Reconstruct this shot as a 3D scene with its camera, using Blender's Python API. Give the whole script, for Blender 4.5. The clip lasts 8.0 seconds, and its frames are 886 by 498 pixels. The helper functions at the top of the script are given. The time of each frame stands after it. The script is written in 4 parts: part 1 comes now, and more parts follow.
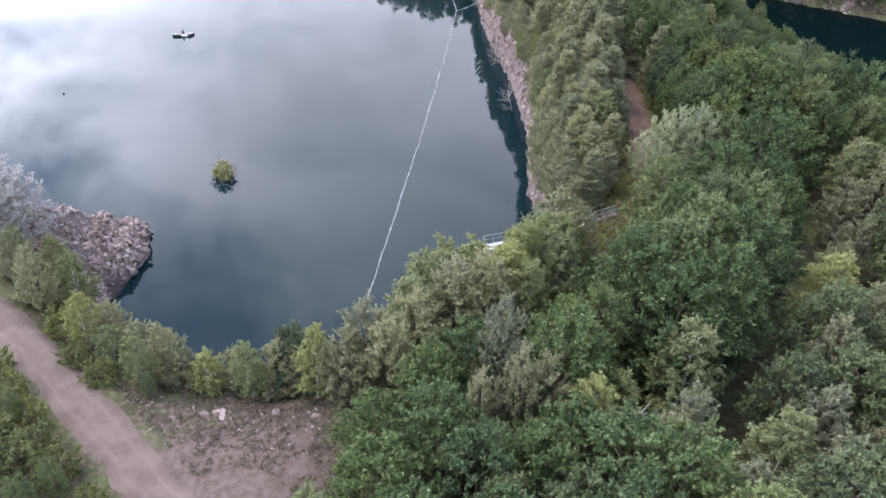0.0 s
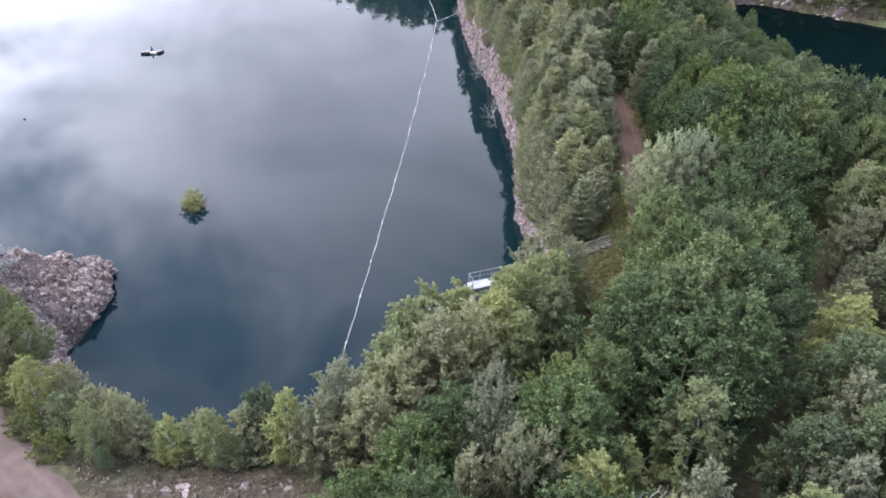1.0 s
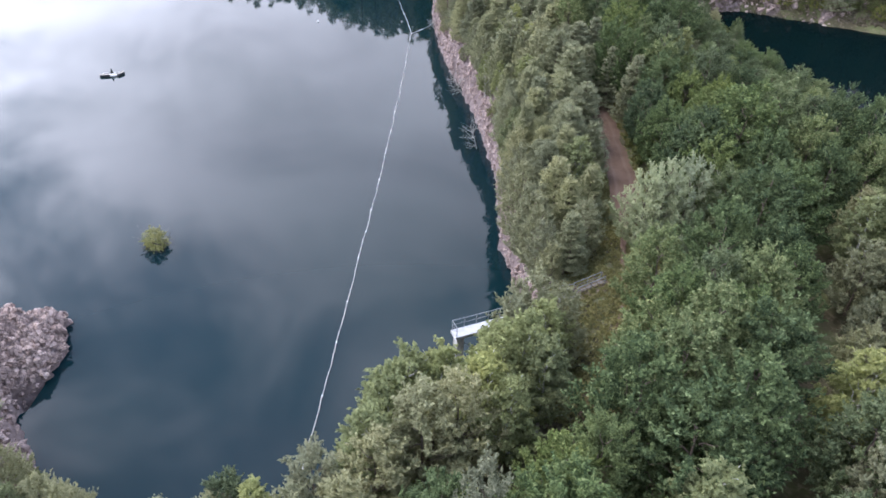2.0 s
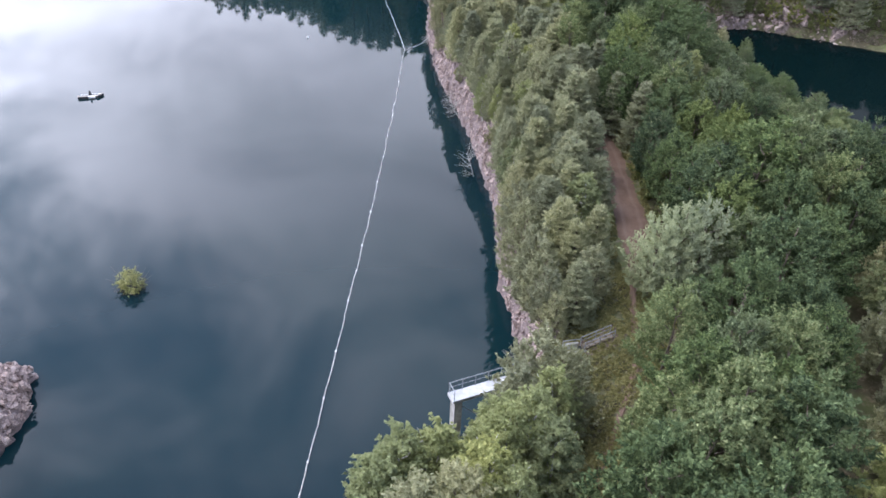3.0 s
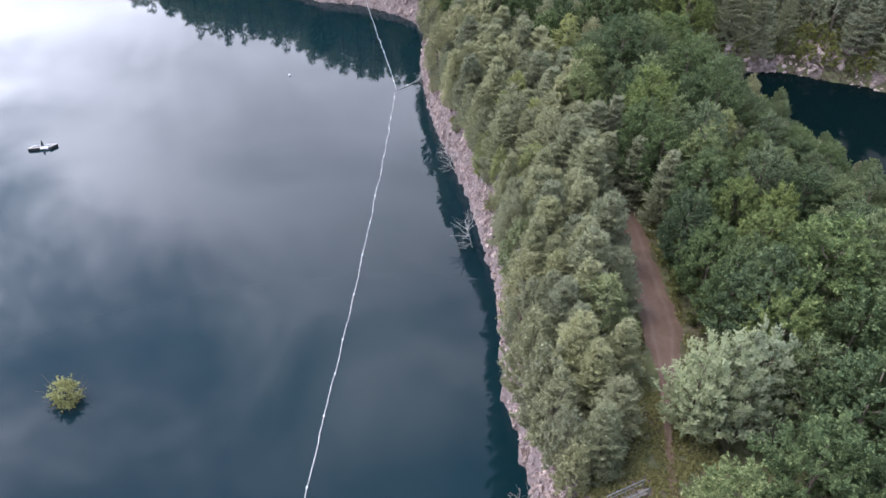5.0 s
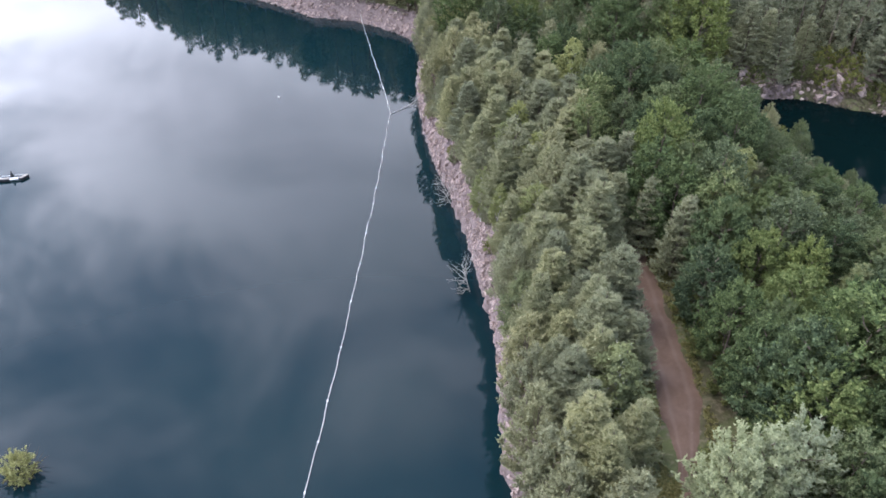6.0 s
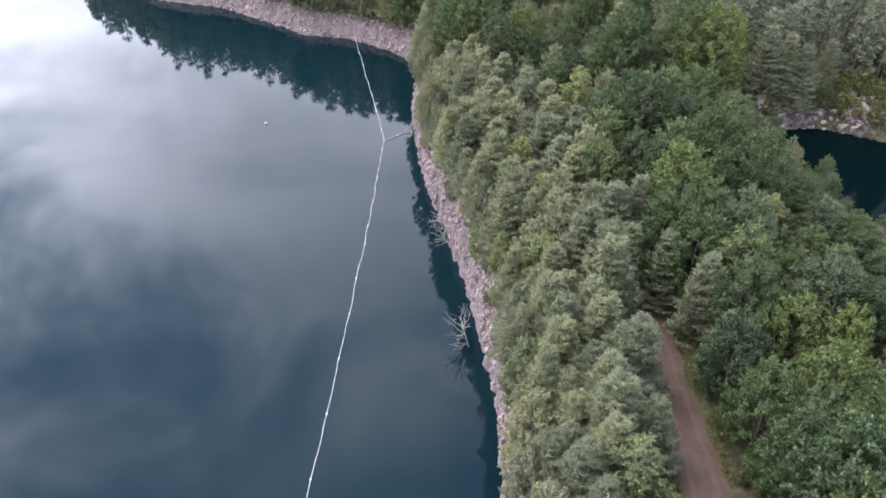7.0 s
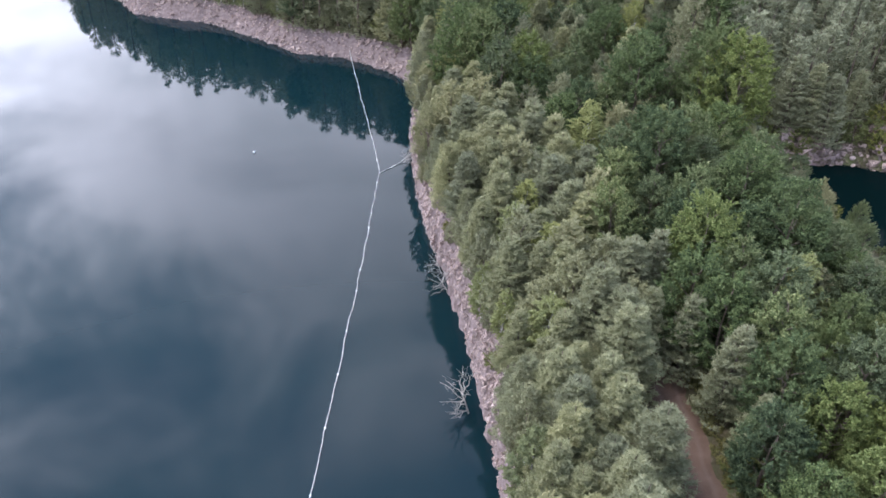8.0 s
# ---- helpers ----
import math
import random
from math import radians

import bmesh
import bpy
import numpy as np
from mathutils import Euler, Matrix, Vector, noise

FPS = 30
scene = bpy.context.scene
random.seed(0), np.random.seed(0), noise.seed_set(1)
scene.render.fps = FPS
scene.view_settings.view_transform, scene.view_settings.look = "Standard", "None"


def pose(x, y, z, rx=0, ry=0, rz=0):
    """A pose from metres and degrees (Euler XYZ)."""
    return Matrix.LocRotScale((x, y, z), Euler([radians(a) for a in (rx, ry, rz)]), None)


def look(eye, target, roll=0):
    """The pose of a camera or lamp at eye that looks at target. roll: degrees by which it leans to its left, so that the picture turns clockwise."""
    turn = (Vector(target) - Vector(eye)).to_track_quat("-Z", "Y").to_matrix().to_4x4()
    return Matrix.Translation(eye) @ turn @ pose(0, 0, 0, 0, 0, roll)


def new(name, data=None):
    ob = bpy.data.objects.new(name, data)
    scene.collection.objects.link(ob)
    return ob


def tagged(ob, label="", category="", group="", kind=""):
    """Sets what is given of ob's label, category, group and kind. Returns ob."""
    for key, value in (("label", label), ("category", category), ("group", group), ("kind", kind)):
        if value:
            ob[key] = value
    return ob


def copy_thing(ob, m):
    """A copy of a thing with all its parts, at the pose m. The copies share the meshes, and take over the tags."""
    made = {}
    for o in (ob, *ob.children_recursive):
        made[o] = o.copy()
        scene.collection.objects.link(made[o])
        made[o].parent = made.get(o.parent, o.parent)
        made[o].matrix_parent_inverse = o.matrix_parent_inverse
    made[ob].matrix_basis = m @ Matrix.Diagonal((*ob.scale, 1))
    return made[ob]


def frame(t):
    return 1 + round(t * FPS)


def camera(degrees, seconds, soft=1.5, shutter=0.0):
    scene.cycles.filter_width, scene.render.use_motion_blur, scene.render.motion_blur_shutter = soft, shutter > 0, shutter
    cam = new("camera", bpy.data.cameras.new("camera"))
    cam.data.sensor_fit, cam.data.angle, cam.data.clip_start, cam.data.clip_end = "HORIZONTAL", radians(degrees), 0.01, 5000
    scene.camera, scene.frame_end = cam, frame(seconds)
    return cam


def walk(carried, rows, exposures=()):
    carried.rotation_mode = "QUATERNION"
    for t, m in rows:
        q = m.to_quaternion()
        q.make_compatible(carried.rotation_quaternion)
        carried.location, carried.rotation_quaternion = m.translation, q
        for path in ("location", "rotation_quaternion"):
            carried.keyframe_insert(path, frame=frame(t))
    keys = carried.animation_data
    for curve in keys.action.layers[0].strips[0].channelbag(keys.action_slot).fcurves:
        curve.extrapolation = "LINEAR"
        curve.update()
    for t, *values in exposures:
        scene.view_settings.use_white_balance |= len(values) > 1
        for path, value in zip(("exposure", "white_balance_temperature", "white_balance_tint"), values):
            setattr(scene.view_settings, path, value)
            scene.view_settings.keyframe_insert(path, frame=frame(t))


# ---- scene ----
cam = camera(59.6, 8.0, soft=1.6)
PATH = [
    (0, (0.689, -2.102, 54.69), (0.708, -0.485, 53.513), 3.2),
    (0.5, (0.814, 1.089, 54.699), (0.847, 2.705, 53.521), 2.8),
    (1, (0.964, 4.342, 54.715), (1.017, 5.959, 53.538), 2.7),
    (1.5, (1.102, 7.765, 54.737), (1.184, 9.38, 53.56), 2.3),
    (3, (1.406, 18.599, 54.848), (1.52, 20.216, 53.677), 2.2),
    (3.5, (1.616, 22.451, 54.825), (1.733, 24.071, 53.657), 2.3),
    (4, (1.885, 26.573, 54.755), (2.004, 28.193, 53.588), 2.3),
    (4.5, (2.164, 30.729, 54.69), (2.284, 32.351, 53.525), 2.3),
    (6, (3.396, 43.061, 54.55), (3.519, 44.689, 53.396), 2.5),
    (6.5, (3.821, 47.409, 54.509), (3.944, 49.039, 53.357), 2.3),
    (7, (4.201, 51.84, 54.474), (4.325, 53.473, 53.325), 2.4),
    (7.5, (4.609, 56.318, 54.438), (4.731, 57.952, 53.292), 2.4),
    (8, (4.981, 60.786, 54.408), (5.102, 62.423, 53.265), 2.5),
]
walk(cam, [(t, look(eye, target, roll)) for t, eye, target, roll in PATH])

# ---- light: veiled sun behind broken cloud ----
SUN_AZ, SUN_EL = -90.0, 62.0          # degrees from +y (minus: towards -x), height
BANK_AZ, BANK_EL = -50.0, 20.0        # the bright bank of cloud under the sun


def heading(az, el):
    az, el = radians(az), radians(el)
    return Vector((math.sin(az) * math.cos(el), math.cos(az) * math.cos(el), math.sin(el)))


SUN_DIR, BANK_DIR = heading(SUN_AZ, SUN_EL), heading(BANK_AZ, BANK_EL)
sun = new("sun", bpy.data.lights.new("sun", "SUN"))
sun.data.energy, sun.data.angle, sun.data.color = 0.75, radians(26), (1.0, 0.97, 0.92)
sun.matrix_world = look((0, 0, 80), Vector((0, 0, 80)) - SUN_DIR)
scene.view_settings.exposure = 0.60

world = bpy.data.worlds.new("overcast_sky")
world.use_nodes = True
scene.world = world


class Nodes:
    """Short writing for node trees."""

    def __init__(self, tree):
        self.tree = tree
        self.tree.nodes.clear()

    def add(self, kind, inputs=None, **props):
        node = self.tree.nodes.new(kind)
        for key, value in props.items():
            setattr(node, key, value)
        for key, value in (inputs or {}).items():
            if isinstance(value, bpy.types.NodeSocket):
                self.tree.links.new(value, node.inputs[key])
            else:
                node.inputs[key].default_value = value
        return node

    def math(self, op, a, b=0.0, clamp=False):
        return self.add("ShaderNodeMath", {0: a, 1: b}, operation=op, use_clamp=clamp).outputs[0]

    def vmath(self, op, a, b=(0, 0, 0)):
        return self.add("ShaderNodeVectorMath", {0: a, 1: b}, operation=op)

    def mix(self, fac, a, b, blend="MIX"):
        node = self.add("ShaderNodeMix", data_type="RGBA", blend_type=blend, clamp_factor=True)
        for socket, value in ((node.inputs[0], fac), (node.inputs[6], a), (node.inputs[7], b)):
            if isinstance(value, bpy.types.NodeSocket):
                self.tree.links.new(value, socket)
            else:
                socket.default_value = value if not isinstance(value, tuple) or len(value) == 4 else (*value, 1)
        return node.outputs[2]

    def ramp(self, value, lo, hi, a=0.0, b=1.0):
        return self.add("ShaderNodeMapRange", {0: value, 1: lo, 2: hi, 3: a, 4: b}, clamp=True, interpolation_type="SMOOTHSTEP").outputs[0]

    def noise(self, vector, scale, detail=4.0, rough=0.55, distortion=0.0):
        return self.add("ShaderNodeTexNoise", {"Vector": vector, "Scale": scale, "Detail": detail, "Roughness": rough, "Distortion": distortion}).outputs[0]


def build_world():
    n = Nodes(world.node_tree)
    way = n.add("ShaderNodeTexCoord").outputs["Generated"]
    sky = n.add("ShaderNodeTexSky", sky_type="NISHITA", sun_disc=False, sun_elevation=radians(SUN_EL), sun_rotation=radians(SUN_AZ), air_density=1.2, dust_density=1.5).outputs[0]
    up = n.math("MAXIMUM", n.add("ShaderNodeSeparateXYZ", {0: way}).outputs[2], 0.0)
    spread = n.math("DIVIDE", 1.0, n.math("ADD", up, 0.22))
    plane = n.add("ShaderNodeVectorMath", {0: way, "Scale": spread}, operation="SCALE").outputs[0]
    big = n.noise(plane, 1.1, 6.0, 0.55, 0.3)
    fine = n.noise(plane, 3.1, 6.0, 0.6, 0.4)
    body = n.math("ADD", n.math("MULTIPLY", big, 0.65), n.math("MULTIPLY", fine, 0.35))
    bank = n.math("ADD", body, n.math("MULTIPLY", n.math("SUBTRACT", 0.62, up), 0.30))
    cover = n.ramp(bank, 0.40, 0.62)
    near_sun = n.math("MAXIMUM", n.vmath("DOT_PRODUCT", way, tuple(BANK_DIR)).outputs["Value"], 0.0)
    glow = n.math("POWER", near_sun, 14.0)
    wide = n.math("POWER", near_sun, 4.0)
    bright = n.math("ADD", n.math("ADD", 17.0, n.math("MULTIPLY", wide, 10.5)), n.math("MULTIPLY", glow, 56.0))
    shade = n.math("MULTIPLY", bright, n.ramp(fine, 0.3, 0.7, 0.8, 1.14))
    cloud = n.add("ShaderNodeVectorMath", {0: (0.86, 0.88, 1.06), "Scale": shade}, operation="SCALE").outputs[0]
    clear = n.add("ShaderNodeVectorMath", {0: sky, "Scale": 2.2}, operation="SCALE").outputs[0]
    colour = n.mix(n.math("MULTIPLY", cover, 0.92), clear, cloud)
    back = n.add("ShaderNodeBackground", {"Color": colour, "Strength": 0.13})
    n.add("ShaderNodeOutputWorld", {"Surface": back.outputs[0]})


build_world()


# ---- materials ----
def material(name):
    m = bpy.data.materials.new(name)
    m.use_nodes = True
    return m, Nodes(m.node_tree)


def finish(n, colour, rough=0.8, bump=None, strength=0.4, distance=0.05, metal=0.0, spec=0.3):
    inputs = {"Base Color": colour if isinstance(colour, bpy.types.NodeSocket) else (*colour, 1), "Roughness": rough, "Metallic": metal, "Specular IOR Level": spec}
    if bump is not None:
        inputs["Normal"] = n.add("ShaderNodeBump", {"Height": bump, "Strength": strength, "Distance": distance}).outputs[0]
    shader = n.add("ShaderNodeBsdfPrincipled", inputs)
    n.add("ShaderNodeOutputMaterial", {"Surface": shader.outputs[0]})
    return shader


def where(n):
    return n.add("ShaderNodeNewGeometry").outputs["Position"]


def leaf_material(name, dark, mid, light, translucent=0.3):
    """Foliage whose sprays differ leaf by leaf and tree by tree."""
    m, n = material(name)
    leaf = n.add("ShaderNodeNewGeometry").outputs["Random Per Island"]
    tree = n.add("ShaderNodeObjectInfo").outputs["Random"]
    base = n.mix(n.ramp(leaf, 0.0, 0.75), (*dark, 1), (*mid, 1))
    base = n.mix(n.ramp(leaf, 0.72, 1.0), base, (*light, 1))
    tint = n.add("ShaderNodeHueSaturation", {"Hue": n.math("ADD", 0.522, n.math("MULTIPLY", tree, -0.034)), "Saturation": n.math("ADD", 0.78, n.math("MULTIPLY", tree, 0.26)), "Value": n.math("ADD", 0.8, n.math("MULTIPLY", tree, 0.42)), "Color": base}).outputs[0]
    patch = n.noise(where(n), 0.45, 2.0)
    tint = n.mix(n.ramp(patch, 0.4, 0.75, 0.0, 0.35), tint, (*light, 1))
    shader = n.add("ShaderNodeBsdfPrincipled", {"Base Color": tint, "Roughness": 0.8, "Specular IOR Level": 0.12})
    glowing = n.add("ShaderNodeBsdfTranslucent", {"Color": tint})
    both = n.add("ShaderNodeMixShader", {0: translucent, 1: shader.outputs[0], 2: glowing.outputs[0]})
    n.add("ShaderNodeOutputMaterial", {"Surface": both.outputs[0]})
    return m


LEAF = {
    "broadleaf": leaf_material("broadleaf_foliage", (0.035, 0.058, 0.025), (0.1, 0.143, 0.056), (0.192, 0.238, 0.1), 0.24),
    "maple": leaf_material("yellow_green_foliage", (0.085, 0.115, 0.036), (0.15, 0.19, 0.062), (0.235, 0.272, 0.1), 0.26),
    "birch": leaf_material("birch_foliage", (0.19, 0.21, 0.085), (0.255, 0.277, 0.112), (0.33, 0.35, 0.15)),
    "willow": leaf_material("willow_foliage", (0.285, 0.315, 0.172), (0.35, 0.382, 0.212), (0.415, 0.44, 0.255)),
    "sallow": leaf_material("sallow_foliage", (0.208, 0.21, 0.112), (0.278, 0.278, 0.152), (0.352, 0.348, 0.2)),
    "pine": leaf_material("pine_needles", (0.238, 0.246, 0.137), (0.298, 0.305, 0.171), (0.355, 0.36, 0.206), 0.4),
    "spruce": leaf_material("dark_needles", (0.18, 0.194, 0.115), (0.275, 0.288, 0.172), (0.365, 0.37, 0.23), 0.32),
    "whitebeam": leaf_material("silvery_foliage", (0.16, 0.168, 0.092), (0.235, 0.242, 0.142), (0.32, 0.322, 0.205)),
    "ash": leaf_material("grey_green_foliage", (0.062, 0.086, 0.038), (0.15, 0.188, 0.08), (0.25, 0.28, 0.132), 0.23),
    "grass": leaf_material("olive_grass", (0.155, 0.146, 0.056), (0.205, 0.194, 0.076), (0.26, 0.24, 0.10)),
    "grey": leaf_material("pale_grey_twigs", (0.32, 0.31, 0.30), (0.45, 0.435, 0.425), (0.56, 0.545, 0.53)),
    "dry": leaf_material("dry_weeds", (0.125, 0.094, 0.068), (0.185, 0.145, 0.106), (0.26, 0.21, 0.155)),
    "islet": leaf_material("pale_yellow_foliage", (0.17, 0.165, 0.05), (0.31, 0.30, 0.10), (0.45, 0.43, 0.18)),
    "shrub": leaf_material("shrub_foliage", (0.082, 0.095, 0.03), (0.155, 0.17, 0.052), (0.245, 0.25, 0.085)),
}


def bark(name, a, b, scale):
    m, n = material(name)
    p = where(n)
    grain = n.noise(p, scale, 5.0, 0.65)
    spots = n.noise(p, scale * 3.0, 3.0)
    finish(n, n.mix(n.ramp(n.math("ADD", n.math("MULTIPLY", grain, 0.6), n.math("MULTIPLY", spots, 0.4)), 0.35, 0.62), (*a, 1), (*b, 1)), 0.85, grain, 0.6, 0.03)
    return m


BARK = bark("brown_bark", (0.07, 0.052, 0.04), (0.19, 0.155, 0.125), 5.0)
BIRCH_BARK = bark("white_birch_bark", (0.13, 0.12, 0.11), (0.62, 0.60, 0.56), 3.5)
DEAD_BARK = bark("bleached_dead_wood", (0.2, 0.185, 0.17), (0.42, 0.40, 0.375), 4.0)


def rock_material():
    m, n = material("pink_granite")
    p = where(n)
    own = n.add("ShaderNodeNewGeometry").outputs["Random Per Island"]
    each = n.add("ShaderNodeObjectInfo").outputs["Random"]
    pick = n.math("FRACT", n.math("ADD", own, each))
    stain = n.noise(p, 0.7, 5.0, 0.6)
    grain = n.noise(p, 7.0, 6.0, 0.7)
    c = n.mix(pick, (0.225, 0.165, 0.15, 1), (0.49, 0.39, 0.36, 1))
    c = n.mix(n.ramp(stain, 0.45, 0.72), c, (0.205, 0.152, 0.138, 1))
    c = n.mix(n.ramp(grain, 0.35, 0.75, 0.0, 0.45), c, (0.47, 0.38, 0.355, 1))
    crack = n.add("ShaderNodeTexVoronoi", {"Vector": n.vmath("MULTIPLY", p, (1.0, 1.0, 0.45)).outputs[0], "Scale": 2.3}, feature="DISTANCE_TO_EDGE").outputs["Distance"]
    c = n.mix(n.ramp(crack, 0.0, 0.07, 0.75, 0.0), c, (0.06, 0.045, 0.042, 1))
    finish(n, c, 0.88, grain, 0.7, 0.08)
    return m


def ground_material():
    m, n = material("forest_floor")
    p = where(n)
    a = n.noise(p, 0.22, 5.0, 0.6)
    b = n.noise(p, 1.9, 6.0, 0.65)
    c = n.noise(p, 11.0, 4.0, 0.7)
    soil = n.mix(n.ramp(a, 0.38, 0.62), (0.075, 0.065, 0.04, 1), (0.10, 0.115, 0.05, 1))
    soil = n.mix(n.ramp(b, 0.45, 0.7, 0.0, 0.7), soil, (0.20, 0.165, 0.115, 1))
    bare = n.add("ShaderNodeAttribute", attribute_name="bare").outputs["Fac"]
    rock = n.add("ShaderNodeAttribute", attribute_name="rock").outputs["Fac"]
    dirt = n.mix(n.ramp(b, 0.35, 0.7), (0.115, 0.084, 0.07, 1), (0.185, 0.141, 0.12, 1))
    dirt = n.mix(n.ramp(c, 0.5, 0.8, 0.0, 0.5), dirt, (0.27, 0.215, 0.19, 1))
    edge = n.ramp(n.math("ADD", bare, n.math("MULTIPLY", n.math("SUBTRACT", b, 0.5), 0.9)), 0.3, 0.7)
    colour = n.mix(edge, soil, dirt)
    stone = n.mix(n.ramp(b, 0.3, 0.7), (0.12, 0.092, 0.09, 1), (0.25, 0.20, 0.195, 1))
    redge = n.ramp(n.math("ADD", rock, n.math("MULTIPLY", n.math("SUBTRACT", b, 0.5), 0.8)), 0.35, 0.65)
    colour = n.mix(redge, colour, stone)
    finish(n, colour, 0.95, n.math("ADD", n.math("MULTIPLY", b, 0.7), n.math("MULTIPLY", c, 0.3)), 0.8, 0.15, spec=0.15)
    return m


def track_material(name, a_tone, b_tone):
    m, n = material(name)
    p = where(n)
    a = n.noise(p, 0.35, 5.0, 0.6)
    b = n.noise(p, 4.0, 6.0, 0.7)
    stones = n.add("ShaderNodeTexVoronoi", {"Vector": p, "Scale": 5.0}).outputs["Distance"]
    wear = n.add("ShaderNodeAttribute", attribute_name="wear").outputs["Fac"]
    c = n.mix(n.ramp(a, 0.35, 0.68), (*a_tone, 1), (*b_tone, 1))
    c = n.mix(n.ramp(wear, 0.35, 1.0, 0.0, 0.15), c, (0.30, 0.235, 0.21, 1))
    c = n.mix(n.ramp(b, 0.55, 0.8, 0.0, 0.5), c, (0.22, 0.17, 0.14, 1))
    c = n.mix(n.ramp(stones, 0.02, 0.12, 0.35, 0.0), c, (0.55, 0.48, 0.46, 1))
    finish(n, c, 0.95, b, 0.5, 0.05, spec=0.15)
    return m


def water_material(name, deep, gloss=0.5):
    m, n = material(name)
    p = where(n)
    flat = n.vmath("MULTIPLY", p, (1.0, 0.55, 1.0)).outputs[0]
    ripple = n.math("ADD", n.math("MULTIPLY", n.noise(flat, 1.6, 3.0), 0.5), n.noise(flat, 0.3, 2.0))
    breeze = n.ramp(n.noise(p, 0.03, 3.0), 0.5, 0.75, 0.10, 0.45)
    tint = n.mix(n.ramp(n.noise(p, 0.02, 3.0), 0.35, 0.65), (*deep, 1), (deep[0] * 0.75, deep[1] * 1.1, deep[2] * 1.0, 1))
    normal = n.add("ShaderNodeBump", {"Height": ripple, "Strength": breeze, "Distance": 0.012}).outputs[0]
    shader = n.add("ShaderNodeBsdfPrincipled", {"Base Color": tint, "Roughness": 0.03, "IOR": 1.333, "Specular IOR Level": gloss, "Normal": normal})
    n.add("ShaderNodeOutputMaterial", {"Surface": shader.outputs[0]})
    return m


def plain(name, a, b, scale=6.0, rough=0.6, metal=0.0):
    """Paint, metal or concrete with two scales of soiling."""
    m, n = material(name)
    p = where(n)
    s = n.math("ADD", n.math("MULTIPLY", n.noise(p, scale, 5.0, 0.65), 0.6), n.math("MULTIPLY", n.noise(p, scale * 0.2, 3.0), 0.4))
    finish(n, n.mix(n.ramp(s, 0.35, 0.68), (*a, 1), (*b, 1)), rough, s, 0.3, 0.01, metal)
    return m


ROCK = rock_material()
GROUND = ground_material()
TRACK = track_material("worn_earth_track", (0.138, 0.099, 0.084), (0.198, 0.149, 0.13))
EARTH = track_material("brown_earth_path", (0.128, 0.083, 0.062), (0.176, 0.118, 0.092))
WATER = water_material("quarry_water", (0.0038, 0.0150, 0.0208))
POND = water_material("pond_water", (0.002, 0.0065, 0.0075), 0.02)
STEEL = plain("galvanised_steel", (0.22, 0.235, 0.25), (0.38, 0.395, 0.42), 5.0, 0.5, 0.5)
CONCRETE = plain("pale_concrete", (0.25, 0.24, 0.225), (0.43, 0.415, 0.40), 2.5, 0.85)
DECK = plain("white_painted_deck", (0.42, 0.42, 0.44), (0.58, 0.58, 0.60), 3.0, 0.6)
# grey that stands for sky reflected on the raft's tops
TOP_SHEEN = plain("sky_sheen_grey", (0.22, 0.20, 0.18), (0.40, 0.37, 0.34), 5.0, 0.8)
TREAD = plain("earthy_timber", (0.13, 0.105, 0.085), (0.24, 0.20, 0.165), 4.0, 0.9)
ROPE = plain("pale_rope", (0.33, 0.33, 0.33), (0.52, 0.52, 0.51), 9.0, 0.8)
FLOAT = plain("white_float_plastic", (0.66, 0.67, 0.68), (0.85, 0.85, 0.85), 6.0, 0.45)
BLACK = plain("black_float_plastic", (0.012, 0.013, 0.015), (0.04, 0.042, 0.045), 6.0, 0.5)


# ---- mesh tools ----
def mesh_data(name, verts, faces, mat, smooth=False):
    """A mesh from arrays of corners and of faces with equal corner counts."""
    verts, faces = np.asarray(verts, dtype=np.float32), np.asarray(faces, dtype=np.int32)
    me = bpy.data.meshes.new(name)
    k = faces.shape[1]
    me.vertices.add(len(verts))
    me.vertices.foreach_set("co", verts.ravel())
    me.loops.add(faces.size)
    me.loops.foreach_set("vertex_index", faces.ravel())
    me.polygons.add(len(faces))
    me.polygons.foreach_set("loop_start", np.arange(len(faces), dtype=np.int32) * k)
    me.polygons.foreach_set("use_smooth", np.full(len(faces), smooth))
    me.update(calc_edges=True)
    me.materials.append(mat)
    return me


def attribute(me, name, values):
    me.attributes.new(name, "FLOAT", "POINT").data.foreach_set("value", np.asarray(values, dtype=np.float32))


def part(name, bm, mat, parent=None, label=""):
    """A bmesh (or ready mesh data) as one object under a thing."""
    if isinstance(bm, bpy.types.Mesh):
        me = bm
    else:
        me = bpy.data.meshes.new(name)
        bm.to_mesh(me)
        bm.free()
        me.materials.append(mat)
    ob = new(name, me)
    ob.parent = parent
    return tagged(ob, label)


def box(bm, centre, size, turn=None, bevel=0.0):
    """Adds a box, turned by a 3x3 matrix, with its edges bevelled."""
    made = bmesh.ops.create_cube(bm, size=1.0)["verts"]
    for v in made:
        p = Vector([v.co[i] * size[i] for i in range(3)])
        v.co = Vector(centre) + (turn @ p if turn else p)
    if bevel:
        edges = list({e for v in made for e in v.link_edges})
        bmesh.ops.bevel(bm, geom=edges, offset=bevel, segments=1, affect="EDGES")
    return bm


